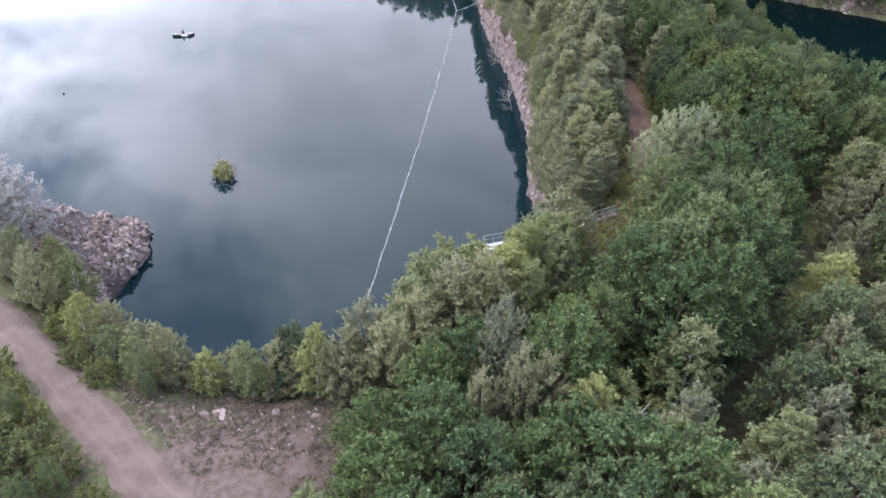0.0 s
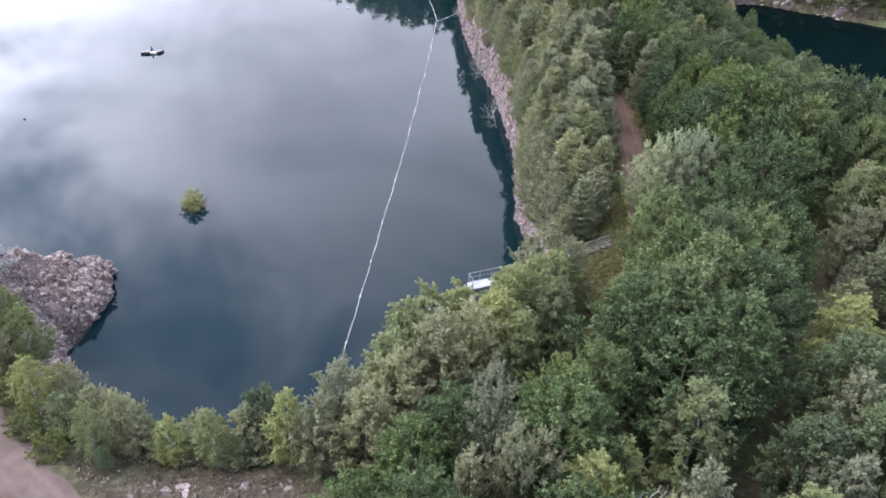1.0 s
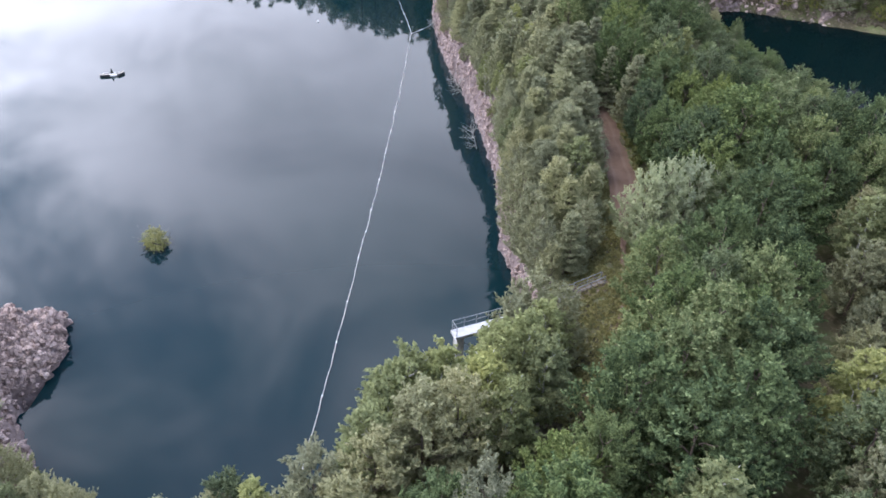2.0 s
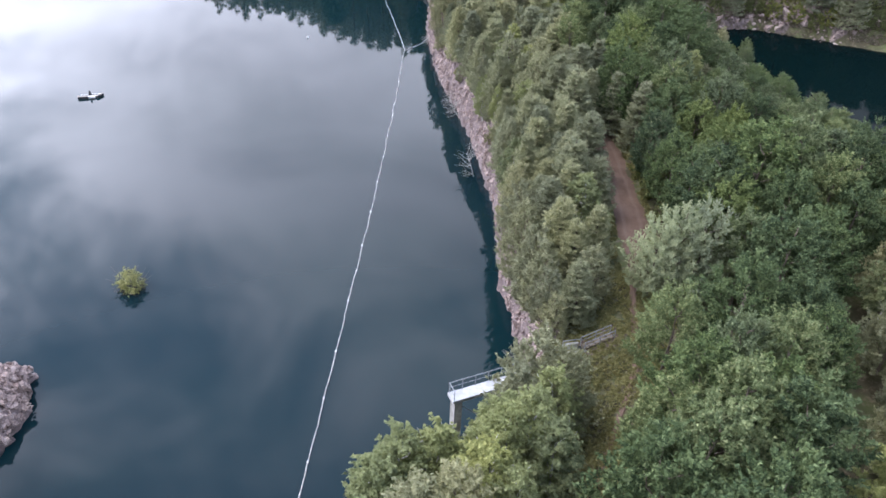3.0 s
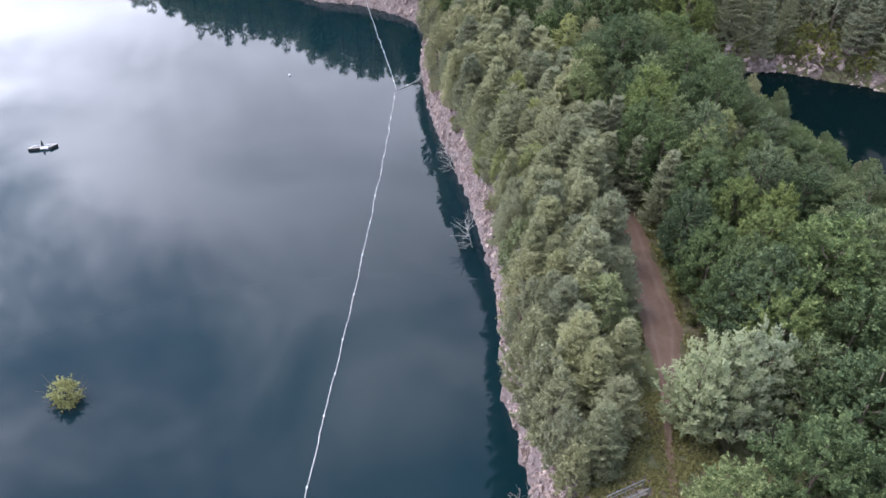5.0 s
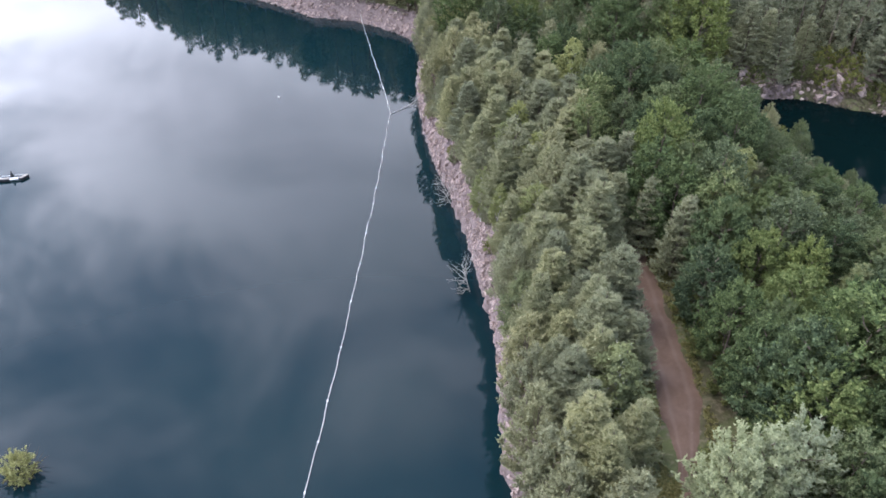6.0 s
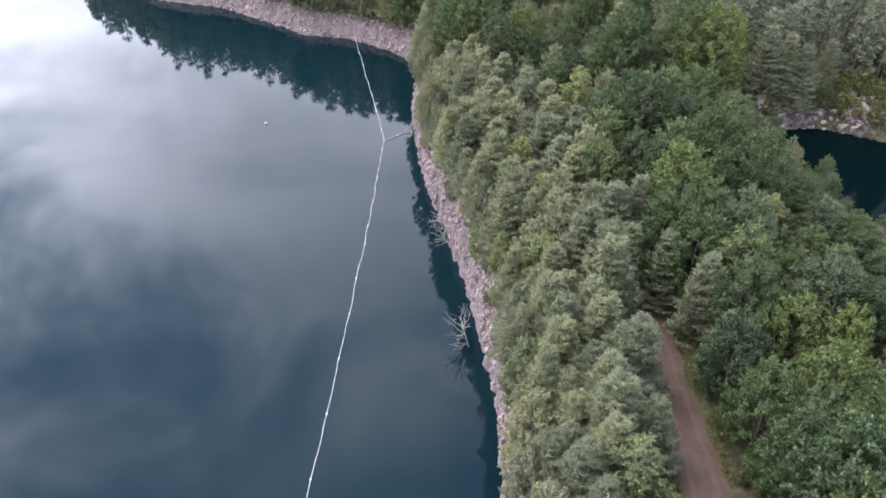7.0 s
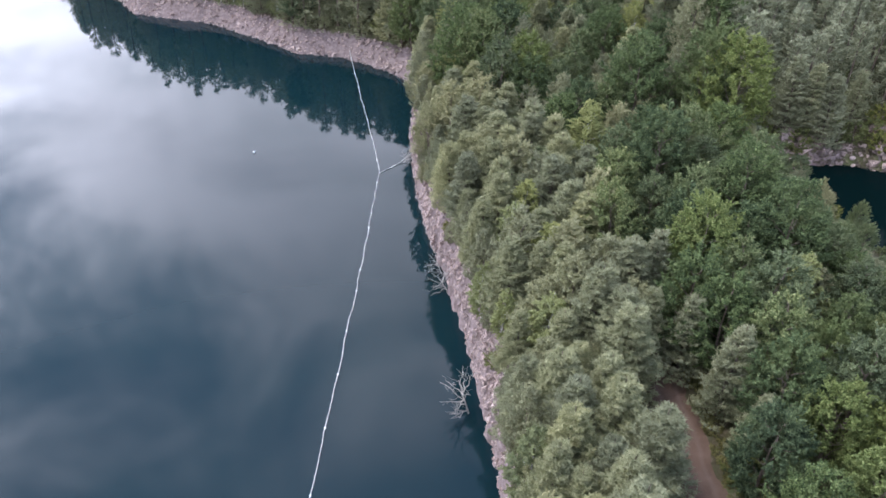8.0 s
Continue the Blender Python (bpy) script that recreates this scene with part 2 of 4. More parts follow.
def tube_arrays(points, radii, sides=6):
    """Corners and faces of a tapering tube along points."""
    pts = np.asarray(points, float)
    tangent = np.gradient(pts, axis=0)
    tangent /= np.linalg.norm(tangent, axis=1)[:, None] + 1e-9
    ref = np.array([0.31, 0.95, 0.05]) if abs(tangent[0][2]) > 0.6 else np.array([0.0, 0.0, 1.0])
    u = np.cross(tangent, ref)
    u /= np.linalg.norm(u, axis=1)[:, None] + 1e-9
    v = np.cross(tangent, u)
    ang = np.arange(sides) * 2 * math.pi / sides
    ring = (u[:, None] * np.cos(ang)[None, :, None] + v[:, None] * np.sin(ang)[None, :, None]) * np.asarray(radii)[:, None, None]
    verts = (pts[:, None] + ring).reshape(-1, 3)
    faces = []
    for i in range(len(pts) - 1):
        for j in range(sides):
            k = (j + 1) % sides
            faces.append((i * sides + j, i * sides + k, (i + 1) * sides + k, (i + 1) * sides + j))
    verts = np.vstack([verts, pts[:1], pts[-1:]])
    a, b = len(verts) - 2, len(verts) - 1
    for j in range(sides):
        k = (j + 1) % sides
        faces.append((a, k, j, a))
        faces.append((b, (len(pts) - 1) * sides + j, (len(pts) - 1) * sides + k, b))
    # the end caps are triangles: keep four corners by splitting off the centre
    faces = [f if len(set(f)) == 4 else None for f in faces]
    return verts[:-2], np.array([f for f in faces if f])


def joined(arrays):
    vs, fs, at = [], [], 0
    for v, f in arrays:
        vs.append(v)
        fs.append(np.asarray(f) + at)
        at += len(v)
    return np.vstack(vs), np.vstack(fs)


def rod(bm, a, b, r, sides=8):
    """Adds a round bar from a to b."""
    a, b = Vector(a), Vector(b)
    m = Matrix.Translation((a + b) / 2) @ (b - a).to_track_quat("Z", "Y").to_matrix().to_4x4()
    bmesh.ops.create_cone(bm, cap_ends=True, segments=sides, radius1=r, radius2=r, depth=(b - a).length, matrix=m)
    return bm


# ---- lie of the land ----
LAKE = np.array([(13.5, 70), (13.8, 75), (14.0, 79), (13.0, 86), (13.5, 93.8), (14.1, 103), (13.6, 109), (13.2, 115), (12.4, 124), (11.2, 131),
                 (9.6, 139.5), (8.1, 149.5), (7.6, 158.5), (7.3, 170), (8.5, 180), (8.0, 188.5), (4, 195), (-4.6, 201.6), (-14.4, 203.7), (-20.6, 210),
                 (-32, 218.8), (-49.7, 224.6), (-57, 236), (-72, 250), (-92, 266), (-118, 284), (-150, 290), (-160, 200), (-130, 130), (-90, 92),
                 (-60, 77), (-46, 73.2), (-41, 73.0), (-36.8, 73.6), (-34.0, 73.6), (-33.3, 71.4), (-32.5, 68.5), (-32.9, 65.3), (-35.3, 62.8), (-32.2, 57.7),
                 (-29.5, 54), (-24, 49.5), (-15, 47), (-6, 48.5), (0, 53), (6, 57.5), (11, 62.5)])
PONDS = np.array([(45, 139.5), (50, 134), (53, 128), (55, 117), (57, 105), (60, 96), (66, 86), (80, 80), (100, 84), (112, 104), (98, 122), (76, 132), (66, 137.5), (60.5, 141), (54, 140.5)])
ROAD_WEST = [(-95, 66), (-70, 60), (-50, 55), (-41, 50.5), (-35.8, 47.2), (-30.7, 42.8), (-26.4, 38.7), (-21.8, 34.5), (-18, 31), (-14, 27.4), (-8, 21), (2, 14), (14, 5), (30, -10)]
ROAD_EAST = [(12, 45), (16, 54), (19.5, 61), (21.6, 65.2), (23.3, 73.5), (24.9, 79.4), (26.3, 85.5), (27.0, 92), (27.2, 98.5), (27.3, 104.5), (27.2, 111), (26.8, 120)]
LANE = [(19.6, 28), (22.3, 34.8), (25.2, 41), (30.2, 48), (33.2, 54), (36.8, 61), (41, 72)]


def hash2(i, j, seed):
    s = np.sin(i * 127.1 + j * 311.7 + seed * 74.7) * 43758.5453
    return s - np.floor(s)


def value_noise(x, y, seed=0):
    i, j = np.floor(x), np.floor(y)
    u, v = x - i, y - j
    u, v = u * u * (3 - 2 * u), v * v * (3 - 2 * v)
    a, b = hash2(i, j, seed), hash2(i + 1, j, seed)
    c, d = hash2(i, j + 1, seed), hash2(i + 1, j + 1, seed)
    return (a * (1 - u) + b * u) * (1 - v) + (c * (1 - u) + d * u) * v


def fbm(x, y, seed=0, octaves=4):
    return sum(value_noise(x * 2 ** k, y * 2 ** k, seed + k) / 2 ** (k + 1) for k in range(octaves))


def step(a, b, x):
    t = np.clip((x - a) / (b - a), 0, 1)
    return t * t * (3 - 2 * t)


def line_distance(points, x, y, closed=False):
    """Distance to a polyline, and the place along it."""
    pts = np.asarray(points, float)
    ends = np.roll(pts, -1, axis=0) if closed else pts[1:]
    best = np.full(x.shape, 1e9)
    for (ax, ay), (bx, by) in zip(pts[:len(ends)], ends):
        dx, dy = bx - ax, by - ay
        t = np.clip(((x - ax) * dx + (y - ay) * dy) / (dx * dx + dy * dy), 0, 1)
        best = np.minimum(best, np.hypot(x - ax - t * dx, y - ay - t * dy))
    return best


def inside(points, x, y):
    pts = np.asarray(points, float)
    hit = np.zeros(x.shape, bool)
    for (ax, ay), (bx, by) in zip(pts, np.roll(pts, -1, axis=0)):
        if ay != by:
            hit ^= ((ay > y) != (by > y)) & (x < (bx - ax) * (y - ay) / (by - ay) + ax)
    return hit


def shore(points, x, y):
    """Metres from a water's edge: plus on land, minus over water."""
    d = line_distance(points, x, y, True)
    return np.where(inside(points, x, y), -d, d)


POND_LEVEL = 11.0


def terrain(x, y):
    """Height of the ground, with its shares of bare rock and bare earth."""
    x, y = np.asarray(x, float), np.asarray(y, float)
    d = shore(LAKE, x, y)
    d = d + (fbm(x * 0.9, y * 0.9, 3) - 0.47) * 1.6 * (np.abs(d) < 12) + 0.25
    table = 9.0 + 2.2 * step(30, 54, x) + 1.2 * (fbm(x * 0.06, y * 0.06, 11) - 0.5) + 1.2 * step(140, 165, y) * step(15, 45, x)
    cliff = np.interp(d, [-40, -8, -1.5, 0, 0.2, 0.8, 1.6, 3, 10, 16], [-14, -8, -3, -0.4, 1.0, 3.8, 6.0, 7.5, 8.8, 9.0])
    scree = np.interp(d, [-40, -8, 0, 3, 7, 12, 25], [-14, -5, 0, 2.6, 4.6, 5.6, 9.0])
    bank = np.interp(d, [-40, -8, -1, 0, 2, 6, 10], [-14, -7, -1.5, 0, 2.4, 7.0, 9.0])
    head = np.interp(d, [-40, -6, -1, 0, 0.2, 1.5, 4.0, 6, 9, 14], [-14, -8, -2.5, -0.6, 0.9, 2.4, 4.4, 6.8, 8.8, 9.0])
    north = step(184, 196, y)
    south = step(67, 62, y) * step(-30, -25, x)
    west = step(-26, -30, x) * step(120, 100, y)
    low = cliff * (1 - north) + scree * north
    low = low * (1 - south) + bank * south
    low = low * (1 - west) + head * west
    z = np.where(d < 16, low + (table - 9.0) * step(3, 16, d), table)
    z = np.where(d >= 16, np.maximum(z, np.minimum(low, table)) , z)
    rock = np.maximum(step(5.0, 2.2, d) * (1 - south) * (1 - north * 0.2), north * step(5.2, 3.8, d))
    rock = np.maximum(rock, west * step(9.5, 6.5, d) * step(59, 61, y) * step(-43, -40, x))
    rough = (fbm(x * 1.3, y * 1.3, 5, 4) - 0.47)
    blocks = np.floor(fbm(x * 0.8, y * 0.8, 8, 3) * 7) / 7 - 0.45
    z = z + rock * (rough * 1.3 + blocks * 1.4) * step(-2, 1.0, d) + (1 - rock) * (d > 0) * (fbm(x * 0.5, y * 0.5, 9) - 0.47) * 0.7 * (0.1 + 0.9 * step(1.8, 4.5, line_distance(ROAD_WEST, x, y)))
    steps = step(4.0, 1.2, line_distance([(12.2, 65.2), (20.5, 69.2)], x, y))
    z = z * (1 - steps) + np.interp(x, [11, 13, 15, 18, 21], [6.9, 7.7, 7.9, 8.2, 9.0]) * steps
    p = shore(PONDS, x, y)
    p = p + (fbm(x * 0.5, y * 0.5, 21) - 0.47) * 2.0 * (np.abs(p) < 10)
    hill = step(128, 140, y) * step(34, 44, x)
    rim = np.interp(p, [-20, -4, 0, 1.5, 4, 8, 16], [-5, -2, 0, 0.6, 0.9, 0.9, 0.9]) * (1 - hill) + np.interp(p, [-20, -4, 0, 1.2, 3, 7, 16, 40], [-5, -3, -0.2, 1.5, 3.2, 4.2, 5.4, 8.0]) * hill
    near = step(30, 8, p)
    hilly = POND_LEVEL + rim
    z = np.where(x > 25, z * (1 - near) + hilly * near + hill * (1 - near) * 8.5, z)
    stony = hill * step(7, 3.5, p) * step(0.54, 0.66, fbm(x * 0.25, y * 0.25, 31) + 0.05)
    rock = np.maximum(rock, stony * (p > -1))
    z = z + stony * rough * 1.5
    bare = step(2.6, 1.1, line_distance(ROAD_WEST, x, y)) * 0.85
    bare = np.maximum(bare, step(2.2, 1.1, line_distance(ROAD_EAST, x, y)) * np.where(y > 82, 0.55, 0.18))
    bare = np.maximum(bare, step(8.5, 3.5, np.hypot((x + 12.5) / 1.3, y - 31.5)) * 0.95)
    bare = np.maximum(bare, step(6, 2.5, np.hypot((x + 13) / 2.2, y - 37.6)) * 0.55)
    bare = np.maximum(bare, step(2.0, 0.8, line_distance([(12.2, 65.2), (20.5, 69.2)], x, y)) * 0.85)
    bare = np.maximum(bare, step(5, 2, np.hypot((x - 38), (y - 141))) * 0.7)
    return z, np.clip(rock, 0, 1), np.clip(bare, 0, 1)


def height(x, y):
    return float(terrain(np.array([x]), np.array([y]))[0][0])


def graded(lo, hi, fine, reach, grow=1.22):
    """Grid lines: evenly spaced from lo to hi, then ever wider out to the reach."""
    mid = np.arange(lo, hi + fine / 2, fine)
    out, gap, at = [], fine, 0.0
    while at < reach:
        gap *= grow
        at += gap
        out.append(at)
    out = np.array(out)
    return np.concatenate([lo - out[::-1], mid, mid[-1] + out])


def build_ground():
    xs = graded(-60, 80, 0.7, 2500)
    xs = np.unique(np.round(np.concatenate([xs, np.arange(5, 18, 0.35)]), 3))
    ys = graded(18, 232, 0.7, 2500)
    gx, gy = np.meshgrid(xs, ys)
    z, rock, bare = terrain(gx.ravel(), gy.ravel())
    nx, ny = len(xs), len(ys)
    i, j = np.meshgrid(np.arange(nx - 1), np.arange(ny - 1))
    a = (j * nx + i).ravel()
    faces = np.stack([a, a + 1, a + nx + 1, a + nx], axis=1)
    me = mesh_data("ground", np.stack([gx.ravel(), gy.ravel(), z], axis=1), faces, GROUND, True)
    attribute(me, "rock", rock)
    attribute(me, "bare", bare)
    return tagged(new("ground", me), "wooded quarry ground with bare pink rock at the water", "ground", kind="structure")


def build_water(name, outline, level, mat, label):
    bm = bmesh.new()
    face = bm.faces.new([bm.verts.new((x, y, level)) for x, y in outline])
    bmesh.ops.triangulate(bm, faces=[face])
    ob = part(name, bm, mat, None)
    return tagged(ob, label, "water", kind="structure")


def grown(points, by):
    c = np.mean(points, axis=0)
    off = np.asarray(points) - c
    return c + off * (1 + by / np.linalg.norm(off, axis=1))[:, None]


def build_road(name, points, width, label, mat, lift=0.12, seed=1):
    pts = np.asarray(points, float)
    seg = np.linalg.norm(np.diff(pts, axis=0), axis=1)
    s = np.concatenate([[0], np.cumsum(seg)])
    at = np.arange(0, s[-1], 0.6)
    k = 9
    px, py = np.interp(at, s, pts[:, 0]), np.interp(at, s, pts[:, 1])
    for _ in range(6):
        px[1:-1], py[1:-1] = (px[:-2] + 2 * px[1:-1] + px[2:]) / 4, (py[:-2] + 2 * py[1:-1] + py[2:]) / 4
    tx, ty = np.gradient(px), np.gradient(py)
    norm = np.hypot(tx, ty)
    tx, ty = tx / norm, ty / norm
    across = np.linspace(-1, 1, k)
    w = np.interp(py, [62, 78, 86], [width[0], width[1], width[2]]) / 2
    wl, wr = w * (0.8 + 0.5 * value_noise(at * 0.45, at * 0, seed)), w * (0.8 + 0.5 * value_noise(at * 0.45, at * 0 + 9, seed))
    half = np.where(across[None] < 0, wl[:, None], wr[:, None])
    gx = px[:, None] - ty[:, None] * across[None] * half
    gy = py[:, None] + tx[:, None] * across[None] * half
    z = terrain(gx.ravel(), gy.ravel())[0].reshape(gx.shape)
    z = z + lift - 0.12 * (np.abs(across)[None] > 0.9) - 0.035 * np.exp(-((np.abs(across)[None] - 0.5) / 0.16) ** 2)
    n = len(at)
    i, j = np.meshgrid(np.arange(k - 1), np.arange(n - 1))
    a = (j * k + i).ravel()
    me = mesh_data(name, np.stack([gx.ravel(), gy.ravel(), z.ravel()], axis=1), np.stack([a, a + 1, a + k + 1, a + k], axis=1), mat, True)
    attribute(me, "wear", np.broadcast_to(np.exp(-((np.abs(across)[None] - 0.5) / 0.2) ** 2), gx.shape).ravel())
    return tagged(new(name, me), label, "track", kind="structure")


ground = build_ground()
lake = build_water("lake_water", grown(LAKE, 4.0), 0.0, WATER, "still dark teal quarry water mirroring the clouds")
pond = build_water("pond_water", grown(PONDS, 3.0), POND_LEVEL, POND, "dark green still water of a small pond")
build_road("road", ROAD_WEST, (3.3, 3.3, 3.3), "broad pinkish earth track worn by vehicles", TRACK, seed=4)
build_road("path", ROAD_EAST, (0.5, 0.9, 3.1), "brown earth path between the trees", EARTH, seed=7)


# ---- trees ----
def sprays(rng, at, normal, length, width, along=None, fold=0.2):
    """Leaf sprays: one pointed blade for each place."""
    m = len(at)
    normal = normal / (np.linalg.norm(normal, axis=1)[:, None] + 1e-9)
    t = rng.normal(size=(m, 3)) if along is None else along + rng.normal(size=(m, 3)) * 0.35
    t -= normal * np.sum(t * normal, axis=1)[:, None]
    t /= np.linalg.norm(t, axis=1)[:, None] + 1e-9
    b = np.cross(normal, t)
    size = rng.uniform(0.65, 1.3, (m, 1))
    l, w = t * length * size / 2, b * width * size / 2
    lift = normal * fold * width
    verts = np.stack([at - l - w, at - l + w + lift, at + l], axis=1).reshape(-1, 3)
    return verts, np.arange(m * 3).reshape(m, 3)


def unit(rng, m):
    v = rng.normal(size=(m, 3))
    return v / np.linalg.norm(v, axis=1)[:, None]


def limb(rng, a, b, r0, r1, sides=5, sag=0.12):
    a, b = np.asarray(a, float), np.asarray(b, float)
    t = np.linspace(0, 1, 5)[:, None]
    pts = a + (b - a) * t
    pts[1:-1] += rng.normal(size=(3, 3)) * np.linalg.norm(b - a) * sag * 0.4
    return tube_arrays(pts, np.linspace(r0, r1, 5), sides)


def sprig_crown(seed, h, r, base, boughs, sprigs, leaves, length, leaf, rise=0.6, dome=(2.2, 0.55), droop=0.0, slim=0.5, fan=0.75, ragged=0.22, bare=0.0):
    """A crown of boughs that end in leafy sprigs, under a domed outline: trunk and limbs, and the leaves."""
    rng = np.random.default_rng(seed)
    # boughs: spread over the outline, more of them where it is wide
    grid = np.linspace(0.0, 0.985, 200)
    rim = (1 - grid ** dome[0]) ** dome[1] * np.clip(0.55 + 1.8 * grid, 0, 1)
    slope = np.hypot(np.gradient(rim * r), np.gradient(grid * h * (1 - base)))
    share = np.cumsum((rim + 0.08) * slope)
    f = np.interp((np.arange(boughs) + rng.uniform(0.2, 0.8, boughs)) / boughs * share[-1], share, grid)
    ang = np.arange(boughs) * 2.39996 + rng.uniform(-0.35, 0.35, boughs) + seed
    lump = 1.0 + ragged * (value_noise(np.cos(ang) * 1.6 + seed, np.sin(ang) * 1.6 + f * 3.0, seed) * 2 - 1)
    reach = np.interp(f, grid, rim) * r * lump * rng.uniform(1 - ragged, 1 + ragged * 0.6, boughs)
    z = h * (base + (1 - base) * f) * (1 + rng.uniform(-0.05, 0.04, boughs))
    out = np.stack([np.cos(ang), np.sin(ang), 0 * ang], axis=1)
    tip = out * reach[:, None]
    tip[:, 2] = z
    root = out * (reach * 0.1)[:, None]
    root[:, 2] = np.maximum(base * h * 0.7, z - reach * (0.35 + 0.35 * rise) - 0.06 * h)
    # sprigs: along the outer part of each bough, fanned out
    own = np.repeat(np.arange(boughs), sprigs)
    m = len(own)
    s = 1 - 0.6 * rng.uniform(0, 1, m) ** 1.5
    start = root[own] + (tip - root)[own] * s[:, None]
    ahead = (tip - root)[own]
    ahead /= np.linalg.norm(ahead, axis=1)[:, None] + 1e-9
    way = ahead * (0.7 * (1 - rise) + 0.25) + np.array([0, 0, rise]) + unit(rng, m) * fan
    way /= np.linalg.norm(way, axis=1)[:, None] + 1e-9
    long = length * rng.uniform(0.6, 1.25, m)
    # leaves: along each sprig, to both sides of it
    k = np.repeat(np.arange(m), leaves)
    u = rng.uniform(0.0, 1.0, len(k))
    side = unit(rng, len(k))
    side -= way[k] * np.sum(side * way[k], axis=1)[:, None]
    side /= np.linalg.norm(side, axis=1)[:, None] + 1e-9
    at = start[k] + way[k] * (u * long[k])[:, None] + side * (0.3 * long[k] * (1.1 - u) * rng.uniform(0.2, 1.0, len(k)))[:, None]
    at[:, 2] -= droop * long[k] * u ** 2
    along = way[k] * (0.9 - droop) + side * 0.75 - np.array([0, 0, droop])
    normal = np.cross(along, rng.normal(size=(len(k), 3))) * 0.55 + np.array([0, 0, 0.6]) + side * 0.35
    crown = sprays(rng, at, normal, leaf, leaf * slim, along, 0.15)
    lean = rng.uniform(-0.03, 0.03, 2) * h
    wood = [tube_arrays([(0, 0, -0.6), (lean[0], lean[1] * 0.3, h * 0.33), (lean[0] * 0.3, lean[1], h * 0.58), (0, 0, h * 0.76)], [0.017 * h, 0.012 * h, 0.007 * h, 0.002 * h], 7)]
    for i in range(0, boughs, max(1, boughs // 16)):
        wood.append(limb(rng, root[i], root[i] + (tip[i] - root[i]) * 0.8, 0.005 * h, 0.0015 * h, 4))
    for i in range(int(bare * boughs)):
        j = int(rng.integers(boughs))
        wood.append(limb(rng, root[j], tip[j] + out[j] * 0.25 + np.array([0, 0, 0.35]), 0.006 * h, 0.002 * h, 4, 0.08))
    return joined(wood), crown


def pine_crown(seed, h, r, tiers, arms, tufts, needles, leaf, base=0.18, point=0.8, rise=0.5):
    """A pine: whorls of arms that turn up at their ends, each set with brushes of needles."""
    rng = np.random.default_rng(seed)
    wood = [tube_arrays([(0, 0, -0.6), (0.015 * h, 0, h * 0.4), (0, 0.015 * h, h * 0.75), (0, 0, h)], [0.017 * h, 0.013 * h, 0.007 * h, 0.002 * h], 7)]
    f = np.repeat((np.arange(tiers) + 0.2) / tiers, arms)
    m = len(f)
    ang = np.tile(np.arange(arms) * 2 * math.pi / arms, tiers) + np.repeat(rng.uniform(0, 6.28, tiers), arms) + rng.uniform(-0.35, 0.35, m)
    f = np.clip(f + rng.uniform(-0.4, 0.4, m) / tiers, 0, 0.98)
    own = r * ((1 - f) ** point * 0.95 + 0.06) * rng.uniform(0.6, 1.12, m)
    out = np.stack([np.cos(ang), np.sin(ang), 0 * ang], axis=1)
    root = np.stack([0 * f, 0 * f, h * (base + (1 - base) * f) - 0.03 * h], axis=1)
    end = root + out * own[:, None] + np.array([0, 0, 1.0]) * (own * rng.uniform(0.1, 0.3 + rise, m))[:, None]
    for i in range(0, m, 5):
        wood.append(limb(rng, root[i], end[i], 0.005 * h, 0.0015 * h, 4))
    a = np.repeat(np.arange(m), tufts)
    s = 1 - 0.72 * rng.uniform(0, 1, len(a)) ** 1.3
    cross = np.stack([-np.sin(ang), np.cos(ang), 0 * ang], axis=1)[a]
    fan = rng.uniform(-1, 1, len(a)) * 0.5 * own[a] * np.clip(1.3 - s, 0.1, 0.7)
    sag = -0.10 * own[a] * np.sin(s * math.pi)
    heart = root[a] + (end - root)[a] * s[:, None] + cross * fan[:, None] + np.array([0, 0, 1.0]) * sag[:, None]
    way = out[a] * 0.6 + cross * np.sign(fan)[:, None] * 0.45 + np.array([0, 0, rise + 0.35]) + unit(rng, len(a)) * 0.35
    way /= np.linalg.norm(way, axis=1)[:, None]
    k = np.repeat(np.arange(len(a)), needles)
    side = unit(rng, len(k))
    along = way[k] * 0.8 + side * 0.8
    at = heart[k] + way[k] * (rng.uniform(0, 1, len(k)) * leaf * 1.2)[:, None] + side * leaf * (0.25 + 0.3 * rng.uniform(0, 1, (len(k), 1)))
    crown = sprays(rng, at, np.cross(along, rng.normal(size=(len(k), 3))) * 0.6 + np.array([0, 0, 0.7]), leaf, leaf * 0.26, along, 0.1)
    return joined(wood), crown


def bare_branches(seed, h, r, arms):
    """Forking bare limbs."""
    rng = np.random.default_rng(seed)
    wood = [tube_arrays([(0, 0, -0.8), (0.05 * r, 0, h * 0.35), (0.1 * r, 0.1 * r, h * 0.8)], [0.022 * h, 0.016 * h, 0.006 * h], 6)]
    for _ in range(arms):
        a, z = rng.uniform(0, 6.28), rng.uniform(0.1, 0.75) * h
        end = np.array([math.cos(a) * r * rng.uniform(0.6, 1.1), math.sin(a) * r * rng.uniform(0.6, 1.1), z + rng.uniform(0.15, 0.5) * h])
        wood.append(limb(rng, (0.05 * r, 0.03 * r, z), end, 0.011 * h, 0.004 * h, 5))
        for _ in range(3):
            q = np.array([0.05 * r, 0.03 * r, z]) + (end - np.array([0.05 * r, 0.03 * r, z])) * rng.uniform(0.35, 0.9)
            wood.append(limb(rng, q, q + unit(rng, 1)[0] * r * 0.4 + np.array([0, 0, 0.12 * h]), 0.005 * h, 0.0025 * h, 4))
    return joined(wood)


KINDS = {}


def kind(name, title, label, category, leaf, wood, makers, tall):
    KINDS[name] = {"title": title, "label": label, "category": category, "leaf": leaf, "wood": wood, "makers": makers, "tall": tall, "made": {}}


